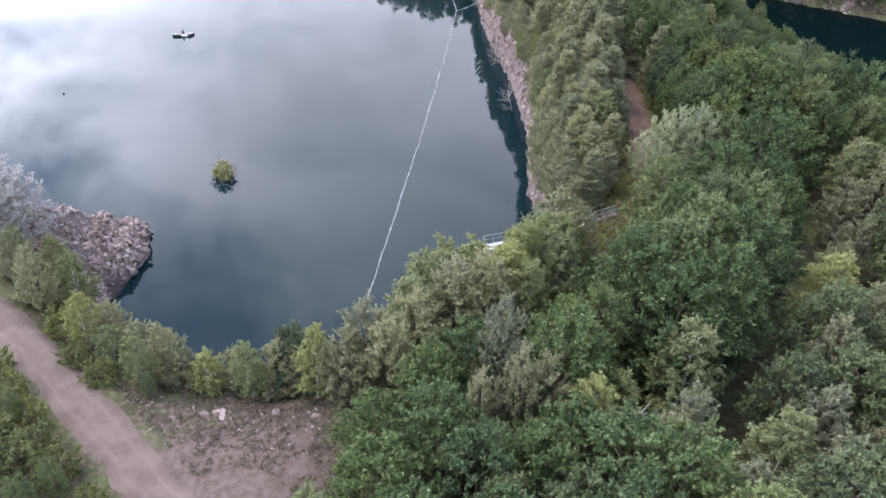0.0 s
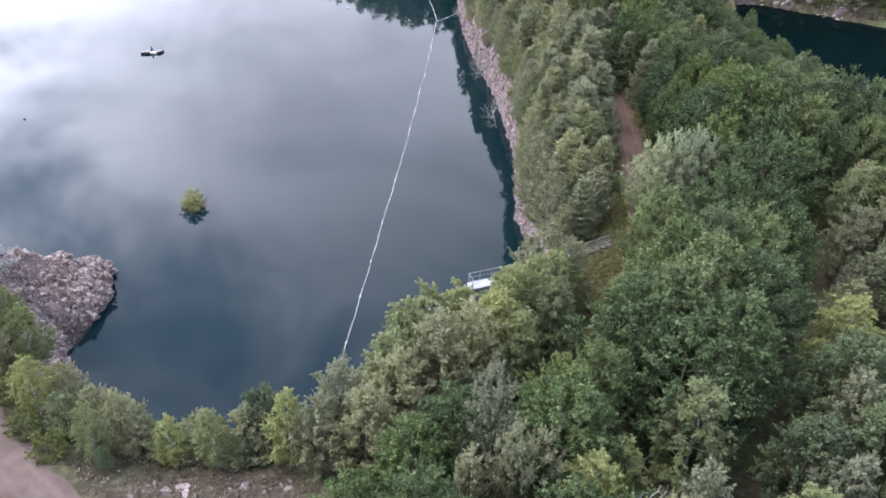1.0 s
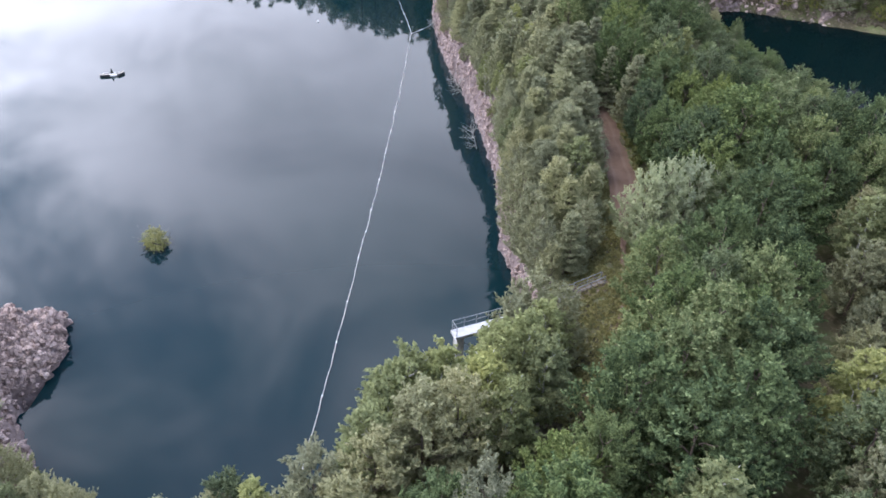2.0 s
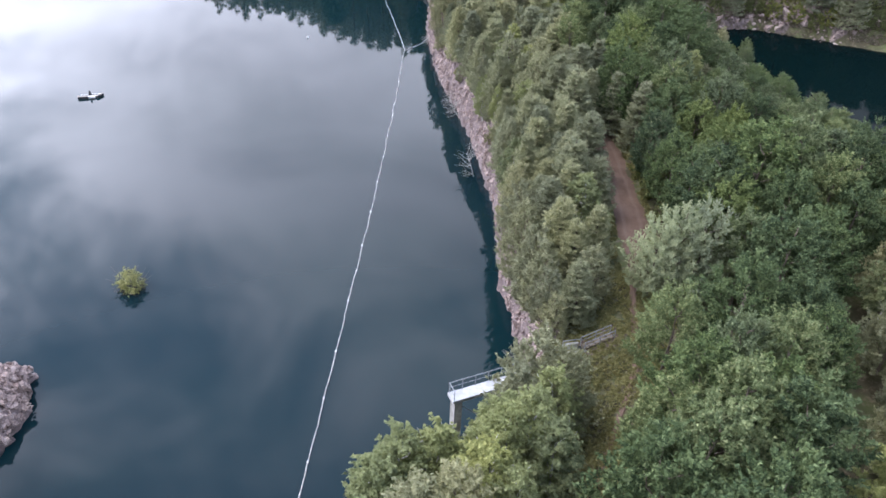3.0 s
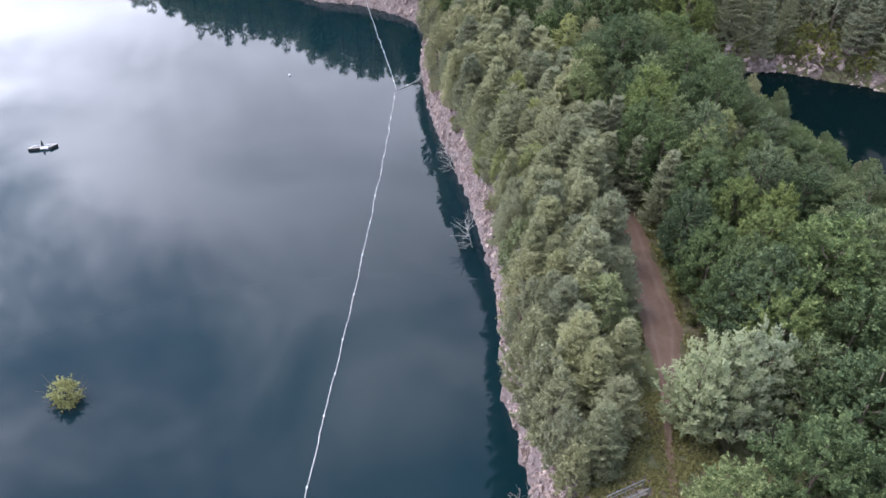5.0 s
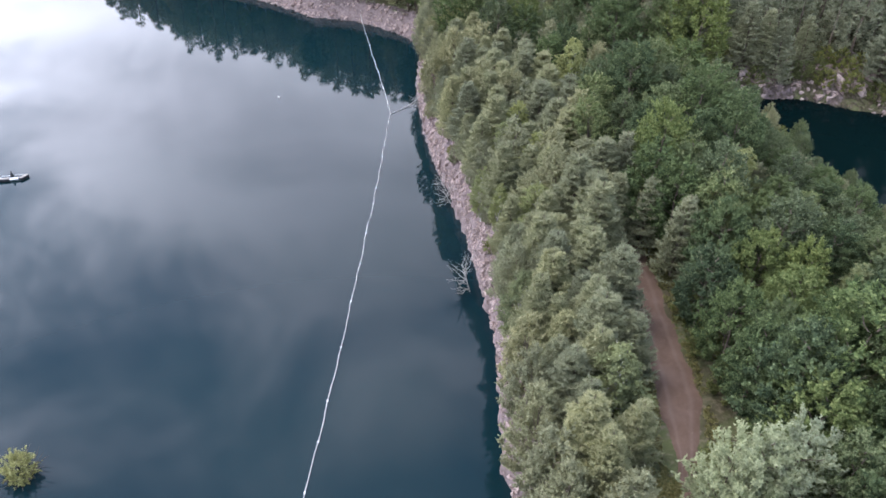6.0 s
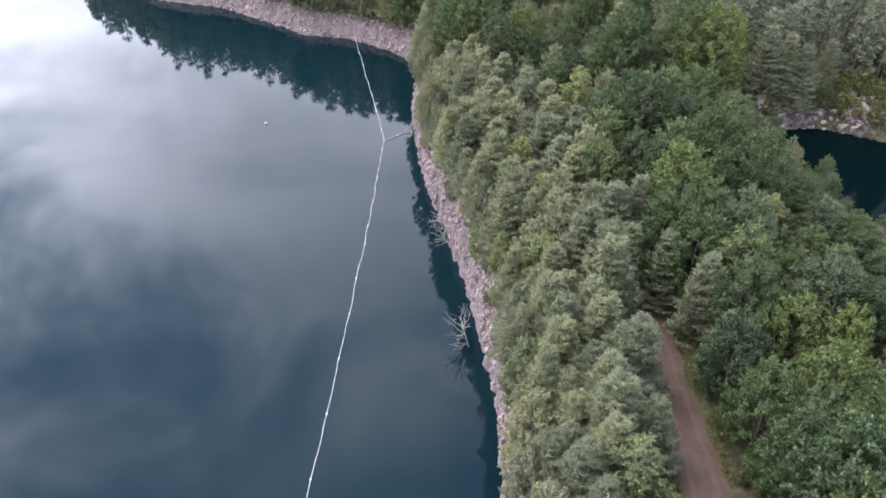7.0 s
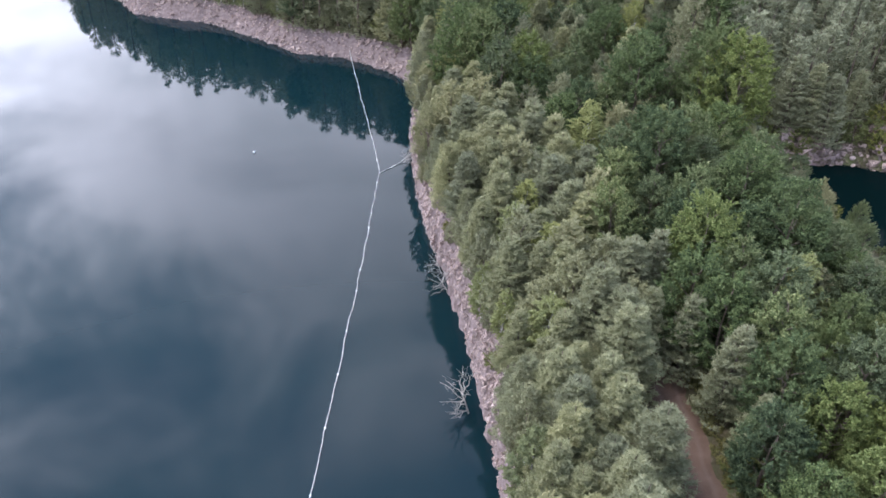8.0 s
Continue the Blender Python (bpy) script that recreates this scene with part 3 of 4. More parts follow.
kind("broadleaf", "broadleaf_tree", "dense green broadleaf tree with a lumpy crown", "tree", LEAF["broadleaf"], BARK,
     [lambda s=s: sprig_crown(s, 12.0, 3.7 + 0.25 * (s % 3), 0.2, 125, 12, 18, 0.85, 0.245, rise=0.45, dome=(2.5, 0.55), slim=0.56, ragged=0.2) for s in (11, 12, 13, 14, 15)], 12.0)
kind("maple", "broadleaf_tree", "bright yellow-green broadleaf tree among darker crowns", "tree", LEAF["maple"], BARK,
     [lambda s=s: sprig_crown(s, 12.0, 3.6, 0.2, 115, 12, 17, 0.85, 0.245, rise=0.5, dome=(2.4, 0.58), slim=0.56, ragged=0.22) for s in (17, 18)], 12.0)
kind("ash", "broadleaf_tree", "tall grey-green broadleaf tree in full leaf", "tree", LEAF["ash"], BARK,
     [lambda s=s: sprig_crown(s, 12.0, 3.3, 0.2, 115, 12, 16, 0.85, 0.235, rise=0.6, dome=(2.2, 0.6), slim=0.55, ragged=0.22) for s in (21, 22, 23)], 12.0)
kind("birch", "birch_tree", "slender yellow-green birch with a white trunk", "tree", LEAF["birch"], BIRCH_BARK,
     [lambda s=s: sprig_crown(s, 9.0, 2.2, 0.2, 80, 11, 17, 0.8, 0.2, rise=0.55, dome=(1.7, 0.7), droop=0.45, slim=0.6, ragged=0.25, bare=0.1) for s in (31, 32, 33)], 9.0)
kind("sallow", "sallow_tree", "grey-green sallow with fine pale leaves", "tree", LEAF["sallow"], BARK,
     [lambda s=s: sprig_crown(s, 8.5, 2.5, 0.12, 90, 11, 16, 0.75, 0.2, rise=0.75, dome=(1.9, 0.65), slim=0.55, ragged=0.25) for s in (41, 42, 43)], 8.5)
kind("willow", "willow_tree", "broad pale grey-green willow beside the path", "tree", LEAF["willow"], BARK,
     [lambda s=s: sprig_crown(s, 9.5, 3.2, 0.1, 120, 12, 16, 0.6, 0.19, rise=0.7, dome=(2.8, 0.55), slim=0.55, fan=0.9, ragged=0.26) for s in (51, 52)], 9.5)
kind("whitebeam", "whitebeam_tree", "silvery pale-leaved tree among darker crowns", "tree", LEAF["whitebeam"], BARK,
     [lambda s=s: sprig_crown(s, 11.0, 2.3, 0.2, 80, 9, 14, 0.8, 0.24, rise=0.9, dome=(1.9, 0.7), slim=0.5, fan=0.6, ragged=0.3) for s in (61, 62)], 11.0)
kind("pine", "pine_tree", "young olive-green pine with upturned brushy arms", "tree", LEAF["pine"], BARK,
     [lambda s=s: pine_crown(s, 9.0, 2.9, 14, 9, 22, 8, 0.33, base=0.05, point=0.78, rise=0.45) for s in (71, 72, 73, 74)], 9.0)
kind("dark_pine", "pine_tree", "dark grey-green conifer with layered branches", "tree", LEAF["spruce"], BARK,
     [lambda s=s: pine_crown(s, 11.0, 3.0, 14, 9, 20, 8, 0.35, base=0.06, point=0.7, rise=0.3) for s in (81, 82, 83)], 11.0)
kind("grey_tree", "grey_tree", "pale grey half-bare tree above the rock point", "tree", LEAF["grey"], DEAD_BARK,
     [lambda s=s: sprig_crown(s, 8.0, 2.6, 0.1, 80, 9, 11, 0.7, 0.19, rise=0.7, dome=(1.9, 0.65), bare=0.5) for s in (95, 96)], 8.0)
kind("shrub", "shrub", "low green shrub at the edge of the wood", "shrub", LEAF["shrub"], BARK,
     [lambda s=s: sprig_crown(s, 3.2, 1.7, 0.0, 30, 8, 9, 0.6, 0.26, rise=0.6, dome=(2.2, 0.6)) for s in (91, 92, 93)], 3.2)

PLACED = []


def tree(name, x, y, tall, rng, group, wide=1.0, dip=0.0):
    """Stands one tree of a kind on the ground."""
    k = KINDS[name]
    v = int(rng.integers(len(k["makers"])))
    s = tall / k["tall"]
    w = s * wide * rng.uniform(0.92, 1.1)
    m = Matrix.LocRotScale((x, y, height(x, y) - dip), Euler((rng.uniform(-0.04, 0.04), rng.uniform(-0.04, 0.04), rng.uniform(0, 6.28))), (w, w, s))
    if v not in k["made"]:
        wood, crown = k["makers"][v]()
        root = new(k["title"])
        root.empty_display_size = 0.3
        part("trunk", mesh_data("trunk", *wood, k["wood"], True), None, root)
        part("crown", mesh_data("crown", *crown, k["leaf"]), None, root)
        tagged(root, k["label"], k["category"], group)
        root.matrix_basis = m
        k["made"][v] = root
    else:
        base = k["made"][v]
        keep = base.scale.copy()
        root = copy_thing(base, m @ Matrix.Diagonal((1 / keep[0], 1 / keep[1], 1 / keep[2], 1)))
        tagged(root, k["label"], k["category"], group)
    PLACED.append((x, y, w * 2.4))
    return root


RNG = np.random.default_rng(5)


def stand(name, rows, group, wide=1.0):
    """Rows of x, y and the level of the tree's top."""
    for x, y, top in rows:
        tree(name, x, y, max(2.5, top - height(x, y)), RNG, group, wide)


# trees that stand out by colour or place
stand("sallow", [(15.4, 70.4, 12.2), (15.2, 72.8, 13.2), (15.0, 75.8, 13.6), (14.8, 79.0, 13.4), (14.3, 83.0, 13.8), (14.2, 87.4, 13.4), (14.6, 91.6, 13.2)], "bushes on the cliff edge", 0.9)
stand("willow", [(24.8, 74.4, 18.4), (26.5, 73.8, 19.5), (28.6, 73.8, 19.5)], "willows by the path", 0.85)
stand("whitebeam", [(5.9, 36.6, 22.8), (6.9, 33.9, 21.6), (8.4, 33.6, 20.8), (4.0, 33.4, 19.6)], "silvery trees", 0.72)
stand("whitebeam", [(17.4, 31.6, 20.4), (15.6, 29.6, 20.0), (25.8, 28.6, 20.2), (30.2, 39.4, 20.0), (26.8, 33.0, 20.0), (34.5, 44.0, 20.2), (19.8, 27.0, 19.8)], "silvery trees", 1.05)
stand("birch", [(10.9, 32.5, 20.2), (23.2, 30.4, 19.8), (19.0, 38.2, 20.6), (5.8, 25.3, 19.5), (-6.2, 25.0, 18.0), (33.0, 47.0, 20.5)], "birches of the strip")
stand("birch", [(-8.2, 41.4, 15.4), (-13.6, 41.6, 13.2), (-22.2, 41.2, 13.8), (-28.6, 46.0, 13.6)], "birches on the south bank", 0.9)
stand("birch", [(-17.4, 42.4, 11.4), (-25.6, 44.0, 11.8)], "birches on the south bank", 1.1)
stand("sallow", [(-11.4, 42.6, 12.2), (-19.8, 43.0, 10.8), (-15.4, 43.4, 10.4), (-23.6, 45.0, 11.2), (-27.2, 47.6, 11.0)], "sallows on the south bank", 1.1)
stand("ash", [(-10.6, 43.6, 13.6), (-21.0, 39.6, 11.2)], "dark bushes on the south bank", 0.9)
stand("sallow", [(-4.4, 42.2, 16.8), (-6.0, 40.4, 15.8), (-2.6, 40.0, 17.2), (2.6, 46.0, 18.4), (5.2, 46.8, 18.8), (-20.8, 43.6, 12.6), (-1.0, 43.0, 17.2)], "sallows on the south bank")
stand("birch", [(0.4, 49.6, 16.6), (-1.0, 46.0, 17.2), (8.6, 51.8, 18.6), (7.3, 49.4, 18.4), (10.2, 53.2, 19.2), (11.4, 51.0, 18.6), (8.2, 47.4, 18.2)], "birches near the jetty", 0.95)
stand("birch", [(1.2, 52.2, 16.4), (3.7, 52.4, 16.4), (6.0, 52.6, 15.4), (7.6, 54.3, 16.4), (9.5, 55.4, 16.4), (12.5, 57.8, 16.0)], "birches near the jetty", 0.95)
stand("sallow", [(12.4, 61.4, 15.4), (14.2, 60.2, 15.2), (10.4, 58.8, 14.4)], "sallows near the jetty", 0.95)
stand("sallow", [(-43.0, 61.0, 14.6), (-38.2, 54.4, 13.4), (-34.9, 51.6, 13.4), (-47.5, 62.0, 15.0), (-49.5, 66.0, 15.4)], "sallows above the rock point")
stand("grey_tree", [(-41.0, 61.6, 15.8), (-43.6, 63.6, 16.2), (-42.2, 58.6, 15.2)], "grey trees above the rock point", 1.1)
stand("birch", [(-33.2, 54.4, 11.2), (-36.0, 57.5, 10.8), (-39.6, 57.4, 11.6)], "birches above the rock point")
stand("shrub", [(-27.2, 31.2, 12.6), (-30.4, 33.4, 12.4)], "shrubs beside the track", 1.2)
stand("ash", [(-24.6, 27.4, 14.6), (-21.4, 25.0, 14.0), (-27.8, 28.0, 15.4), (-23.6, 29.4, 13.4), (-29.6, 36.0, 12.6), (-20.2, 22.6, 14.6)], "trees beside the track", 0.75)
stand("broadleaf", [(-2.2, 27.0, 19.6), (1.2, 30.4, 20.4), (3.4, 27.0, 20.8), (7.4, 27.6, 20.4), (-0.2, 23.0, 20.0), (5.2, 22.6, 20.4), (9.6, 30.0, 20.2), (-2.8, 32.4, 17.4), (0.6, 35.4, 18.6), (3.4, 38.4, 18.8)], "broadleaf trees of the strip", 0.95)
stand("maple", [(40.3, 106.0, 18.6), (37.6, 103.2, 18.4), (35.4, 89.8, 19.4), (32.8, 86.6, 18.8), (38.4, 94.4, 19.0), (13.4, 42.2, 19.6), (10.6, 41.0, 19.2), (31.6, 77.6, 19.8)], "broadleaf trees of the strip", 0.95)
stand("dark_pine", [(30.4, 102.6, 18.4), (28.6, 107.2, 17.6), (27.6, 115.0, 19.0), (31.0, 98.0, 16.0)], "conifers by the path", 0.95)
stand("broadleaf", [(30.6, 84.5, 18.6), (30.3, 89.2, 18.2), (30.2, 94.6, 18.0), (33.2, 99.6, 19.4), (31.2, 106.8, 19.6), (29.2, 110.0, 20.0)], "broadleaf trees of the strip", 0.95)
stand("shrub", [(30.2, 86.6, 12.4), (30.3, 91.4, 12.6), (30.2, 96.2, 12.2), (22.3, 93.0, 11.6), (22.6, 98.4, 11.4), (22.0, 103.2, 11.8), (26.9, 78.6, 12.0)], "shrubs beside the path")
stand("shrub", [(-33.4, 41.2, 11.0), (-31.2, 38.6, 11.4), (-28.8, 36.4, 11.2), (-26.6, 34.0, 11.4), (-24.4, 31.6, 11.6), (-21.4, 29.0, 11.2), (-31.4, 47.4, 10.4), (-28.4, 43.2, 10.2), (-25.6, 41.0, 10.2)], "shrubs beside the track")
stand("pine", [(20.8, 98.4, 17.8), (22.8, 105.4, 18.4), (25.4, 108.8, 17.2), (19.4, 86.8, 16.4), (15.6, 118.0, 15.6), (12.6, 134.8, 15.4), (19.8, 92.2, 17.1), (21.6, 109.6, 18.8)], "young trees along the cliff", 1.05)
stand("pine", [(45.1, 138.2, 17.2)], "trees by the pond")
stand("shrub", [(58.6, 143.0, 15.8), (60.0, 142.6, 15.2), (68.6, 137.6, 14.4), (70.4, 137.4, 14.2), (62.6, 141.0, 13.6)], "growth on the pond bank", 1.1)
stand("sallow", [(46.3, 129.0, 16.4), (48.9, 126.4, 15.8), (48.4, 131.6, 15.4), (30.6, 141.0, 18.4)], "trees by the pond", 1.15)
stand("birch", [(34.6, 138.9, 19.4), (16.9, 125.2, 15.2), (18.2, 128.0, 16.0)], "birches of the strip", 1.1)
stand("ash", [(27.0, 128.0, 19.6), (25.4, 121.5, 19.4), (28.6, 133.6, 19.2), (30.4, 146.0, 19.4)], "broadleaf trees of the strip", 1.1)
stand("broadleaf", [(22.1, 154.4, 18.6), (24.6, 143.0, 18.6)], "broadleaf trees of the strip", 1.05)


def scatter(zone, gap, mix, group, heights, edge=2.5, wide=1.0, tries=2600, seed=1, brink=2.0):
    """Fills a plan outline with trees that keep apart, clear of water, tracks and the lane."""
    rng = np.random.default_rng(seed)
    zone = np.asarray(zone, float)
    lo, hi = zone.min(axis=0), zone.max(axis=0)
    x, y = rng.uniform(lo[0], hi[0], tries), rng.uniform(lo[1], hi[1], tries)
    ok = inside(zone, x, y) & (shore(LAKE, x, y) > edge) & (shore(PONDS, x, y) > brink)
    ok &= (line_distance(ROAD_WEST, x, y) > 4.0) & (line_distance(ROAD_EAST, x, y) > np.interp(y, [70, 80, 85, 101, 106], [1.6, 2.0, 3.9, 3.9, 0.3])) & (line_distance(LANE, x, y) > 2.8)
    ok &= ~((np.hypot((x + 12.5) / 1.3, y - 31.5) < 7.5) | (np.hypot((x - 16.5) / 1.7, y - 66.3) < 2.6) | (np.hypot((x - 38), (y - 141)) < 3.5) | (np.hypot((x - 26.8) / 1.35, y - 69.0) < 4.4))
    names = list(mix)
    odds = np.array([mix[k] for k in names], float)
    count = 0
    for px, py in zip(x[ok], y[ok]):
        if all((px - a) ** 2 + (py - b) ** 2 > (gap * 0.82) ** 2 for a, b, _ in PLACED):
            name = names[int(rng.choice(len(names), p=odds / odds.sum()))]
            low = float(np.interp(shore(PONDS, np.array([px]), np.array([py]))[0], [2, 8, 26], [0.6, 0.72, 1.0])) if px > 40 and py < 128 else 1.0
            tree(name, px, py, KINDS[name]["tall"] * rng.uniform(*heights) * low, rng, group, wide)
            count += 1
    return count


CLIFF_STRIP = [(14, 71.5), (18.9, 71.5), (20.9, 79), (22.8, 90), (23.2, 103), (26.0, 110), (25, 134), (9, 172), (8, 140), (12, 120), (13, 95)]
EAST_SOUTH = [(9, 22), (46, 22), (60, 50), (50, 66), (48, 84), (28, 84), (24.8, 76), (22.8, 64), (18, 52), (12, 44), (8, 38)]
EAST_OUTER = [(23, 22), (46, 22), (60, 50), (50, 66), (44, 72), (38, 62), (31, 49), (24.5, 38)]
EAST_NORTH = [(44, 84), (43, 92), (41, 112), (38, 124), (35, 136), (31, 138), (27.5, 112), (30.0, 100), (29.5, 84)]
EAST_POND = [(44, 84), (43, 92), (41, 112), (38, 124), (35, 136), (40, 136), (46, 122), (49.5, 106), (51.5, 94), (53, 80)]
NORTH_STRIP = [(9, 165), (12, 136), (30, 136), (44, 141), (46, 160), (40, 190), (20, 205), (6, 200), (8, 180)]
NORTH_SHORE = [(8, 196), (-4, 206), (-15, 208), (-22, 215), (-33, 224), (-50, 230), (-56, 240), (-46, 244), (-24, 228), (-4, 216), (14, 206)]
SOUTH_BANK = [(-31, 49), (-22, 41), (-5, 40.5), (6, 42), (13, 57), (8, 62), (0, 56), (-8, 49), (-22, 49)]
CLIFF_TOP = [(13.5, 72), (17.5, 72), (17, 95), (16.5, 112), (14, 128), (11, 150), (10.5, 185), (7, 185), (8, 150), (11, 128), (13, 112)]
SOUTH_SLOPE = [(-31, 52), (-26, 45), (-20, 43), (-4, 43), (4, 47), (12, 57), (12, 62), (0, 56), (-8, 50), (-24, 51)]
POND_BANK = [(42, 139), (60, 142), (80, 132.5), (84, 135), (63, 146), (44, 144)]
CLIFF_EDGE = [(13.8, 74), (16.2, 74), (15.4, 86), (16, 103), (15.6, 110), (14.2, 126), (11.8, 142), (10.2, 160), (10, 185), (7, 185), (7.5, 158), (9.5, 139.5), (12.4, 124), (13.6, 109), (14.1, 103), (13, 86)]
TREES = [
    scatter(CLIFF_EDGE, 3.4, {"pine": 5, "sallow": 3, "birch": 1}, "trees on the cliff edge", (0.6, 1.05), 0.7, 0.85, 5000, 31),
    scatter(CLIFF_STRIP, 2.9, {"pine": 8, "sallow": 2.6, "birch": 0.6}, "young trees along the cliff", (0.7, 1.08), 1.5, 1.1, 7000, 2),
    scatter(EAST_OUTER, 4.0, {"sallow": 3, "birch": 2, "ash": 3.5, "whitebeam": 1.5}, "mixed pale trees east of the lane", (0.82, 1.12), 3.0, 1.0, 2600, 13),
    scatter(EAST_SOUTH, 4.3, {"broadleaf": 7, "ash": 3.4, "birch": 0.5, "willow": 0.2}, "broadleaf trees of the strip", (0.84, 1.16), 3.0, 0.98, 5200, 3),
    scatter(EAST_NORTH, 4.3, {"broadleaf": 6, "maple": 1.3, "ash": 3.4, "birch": 0.6, "dark_pine": 0.4}, "broadleaf trees of the strip", (0.7, 1.02), 3.0, 1.03, 5200, 5),
    scatter(EAST_POND, 3.4, {"ash": 5, "broadleaf": 2, "sallow": 1.5}, "low trees above the pond", (0.55, 0.8), 3.0, 1.2, 3000, 12),
    scatter([(41, 84), (40, 136), (54, 136), (62, 96), (56, 84)], 2.3, {"ash": 3, "sallow": 2, "shrub": 3}, "low growth on the pond edge", (0.3, 0.5), 3.0, 1.25, 2600, 22, 0.5),
    scatter(NORTH_STRIP, 3.9, {"pine": 3.0, "broadleaf": 1.3, "maple": 1.6, "birch": 2.4, "sallow": 2.4, "whitebeam": 0.8, "ash": 2.8}, "mixed trees of the north end", (0.72, 1.12), 2.2, 1.0, 3200, 4),
    scatter(NORTH_SHORE, 2.9, {"sallow": 4, "birch": 2, "ash": 1.5, "pine": 2}, "trees above the far shore", (0.45, 0.95), 3.0, 1.2, 4200, 9),
    scatter(SOUTH_SLOPE, 2.0, {"shrub": 1}, "low growth on the south slope", (0.5, 0.85), 0.9, 1.15, 900, 16),
    scatter(SOUTH_BANK, 3.0, {"shrub": 3, "birch": 2, "sallow": 1}, "growth on the south bank", (0.3, 0.6), 1.5, 1.0, 160, 6),
    scatter(CLIFF_TOP, 1.75, {"sallow": 5, "shrub": 2}, "bushes on the cliff edge", (0.2, 0.45), 0.6, 1.15, 9000, 15),
    scatter(POND_BANK, 2.3, {"shrub": 3, "dark_pine": 2.4}, "growth on the pond bank", (0.6, 0.95), 2.2, 1.1, 2200, 8, 0.7),
]


def far_wood(name, zone, gap, tall, mat, label, seed, tries=6000, quads=(10, 7, 5, 5)):
    """A distant wood, too far to pick its trees apart: one mesh."""
    rng = np.random.default_rng(seed)
    protos = [pine_crown(seed * 10 + i, tall, 0.26 * tall, *quads, 0.6, base=0.03, point=0.8, rise=0.35) for i in range(3)]
    zone = np.asarray(zone, float)
    lo, hi = zone.min(axis=0), zone.max(axis=0)
    x, y = rng.uniform(lo[0], hi[0], tries), rng.uniform(lo[1], hi[1], tries)
    ok = inside(zone, x, y) & (shore(LAKE, x, y) > 3.6) & (shore(PONDS, x, y) > 2.6)
    kept = []
    for px, py in zip(x[ok], y[ok]):
        if all((px - a) ** 2 + (py - b) ** 2 > gap ** 2 for a, b in kept[-400:]) and all((px - a) ** 2 + (py - b) ** 2 > (gap * 0.8) ** 2 for a, b, _ in PLACED[-140:]):
            kept.append((px, py))
    z = terrain(np.array([k[0] for k in kept]), np.array([k[1] for k in kept]))[0]
    crowns, trunks = [], []
    for (px, py), pz in zip(kept, z):
        wood, crown = protos[int(rng.integers(3))]
        a, s, w = rng.uniform(0, 6.28), rng.uniform(0.75, 1.15), rng.uniform(0.85, 1.2)
        turn = np.array([[math.cos(a) * w, -math.sin(a) * w, 0], [math.sin(a) * w, math.cos(a) * w, 0], [0, 0, s]])
        crowns.append((crown[0] @ turn.T + np.array([px, py, pz]), crown[1]))
        keep = 4 * 7
        trunks.append((wood[0][:keep] @ turn.T + np.array([px, py, pz]), wood[1][:21]))
    root = new(name)
    part("trunks", mesh_data("trunks", *joined(trunks), BARK, True), None, root)
    part("crowns", mesh_data("crowns", *joined(crowns), mat), None, root)
    tagged(root, label, "woodland", kind="stuff")
    return len(kept)


WOODS = [
    far_wood("pine_wood", [(44, 143), (60, 142), (80, 132), (98, 128), (104, 165), (92, 205), (30, 220), (22, 205), (42, 190), (47, 160)], 2.7, 11.0, LEAF["spruce"], "dense dark pine wood behind the pond", 7),
    far_wood("shore_wood", [(22, 205), (30, 230), (10, 240), (-30, 252), (-58, 272), (-76, 278), (-81, 271), (-73, 252), (-57, 233), (-48, 224), (-20, 210), (4, 198)], 2.6, 14.2, LEAF["pine"], "mixed wood above the far shore", 8),
]


# ---- rocks ----
def rock_mesh(seed, flat=0.75):
    """An angular broken block, about 1 m across."""
    rng = np.random.default_rng(seed)
    bm = bmesh.new()
    for p in rng.uniform(-0.5, 0.5, (13, 3)) * np.array([1.1, 0.9, flat]):
        bm.verts.new(p)
    out = bmesh.ops.convex_hull(bm, input=bm.verts)
    bmesh.ops.delete(bm, geom=[v for v in out["geom_interior"] if isinstance(v, bmesh.types.BMVert)], context="VERTS")
    me = bpy.data.meshes.new("rock")
    bm.to_mesh(me)
    bm.free()
    me.materials.append(ROCK)
    return me


ROCKS = [rock_mesh(s) for s in range(100, 112)]


def rocks(parent, places, rng, limit, tall=(0.8, 1.6)):
    """Blocks of stone: the first ones as parts, the rest in one mesh."""
    rest = []
    levels = terrain(np.array([p[0] for p in places]), np.array([p[1] for p in places]))[0]
    corners = [(np.array([p.co[:] for p in me.vertices]), np.array([p.vertices[:] for p in me.polygons])) for me in ROCKS]
    for i, (x, y, size) in enumerate(places):
        pick = int(rng.integers(len(ROCKS)))
        me = ROCKS[pick]
        m = Matrix.LocRotScale((x, y, levels[i] + size * 0.12), Euler(rng.uniform(-0.5, 0.5, 2).tolist() + [rng.uniform(0, 6.28)]), (size, size * rng.uniform(0.7, 1.2), size * rng.uniform(*tall)))
        if i < limit:
            ob = new("rock", me)
            ob.parent = parent
            ob.matrix_basis = m
        else:
            a = np.array(m)
            rest.append((corners[pick][0] @ a[:3, :3].T + a[:3, 3], corners[pick][1]))
    if rest:
        tagged(part("rubble", mesh_data("rubble", *joined(rest), ROCK), None, parent, "many broken pink stones"), kind="stuff")


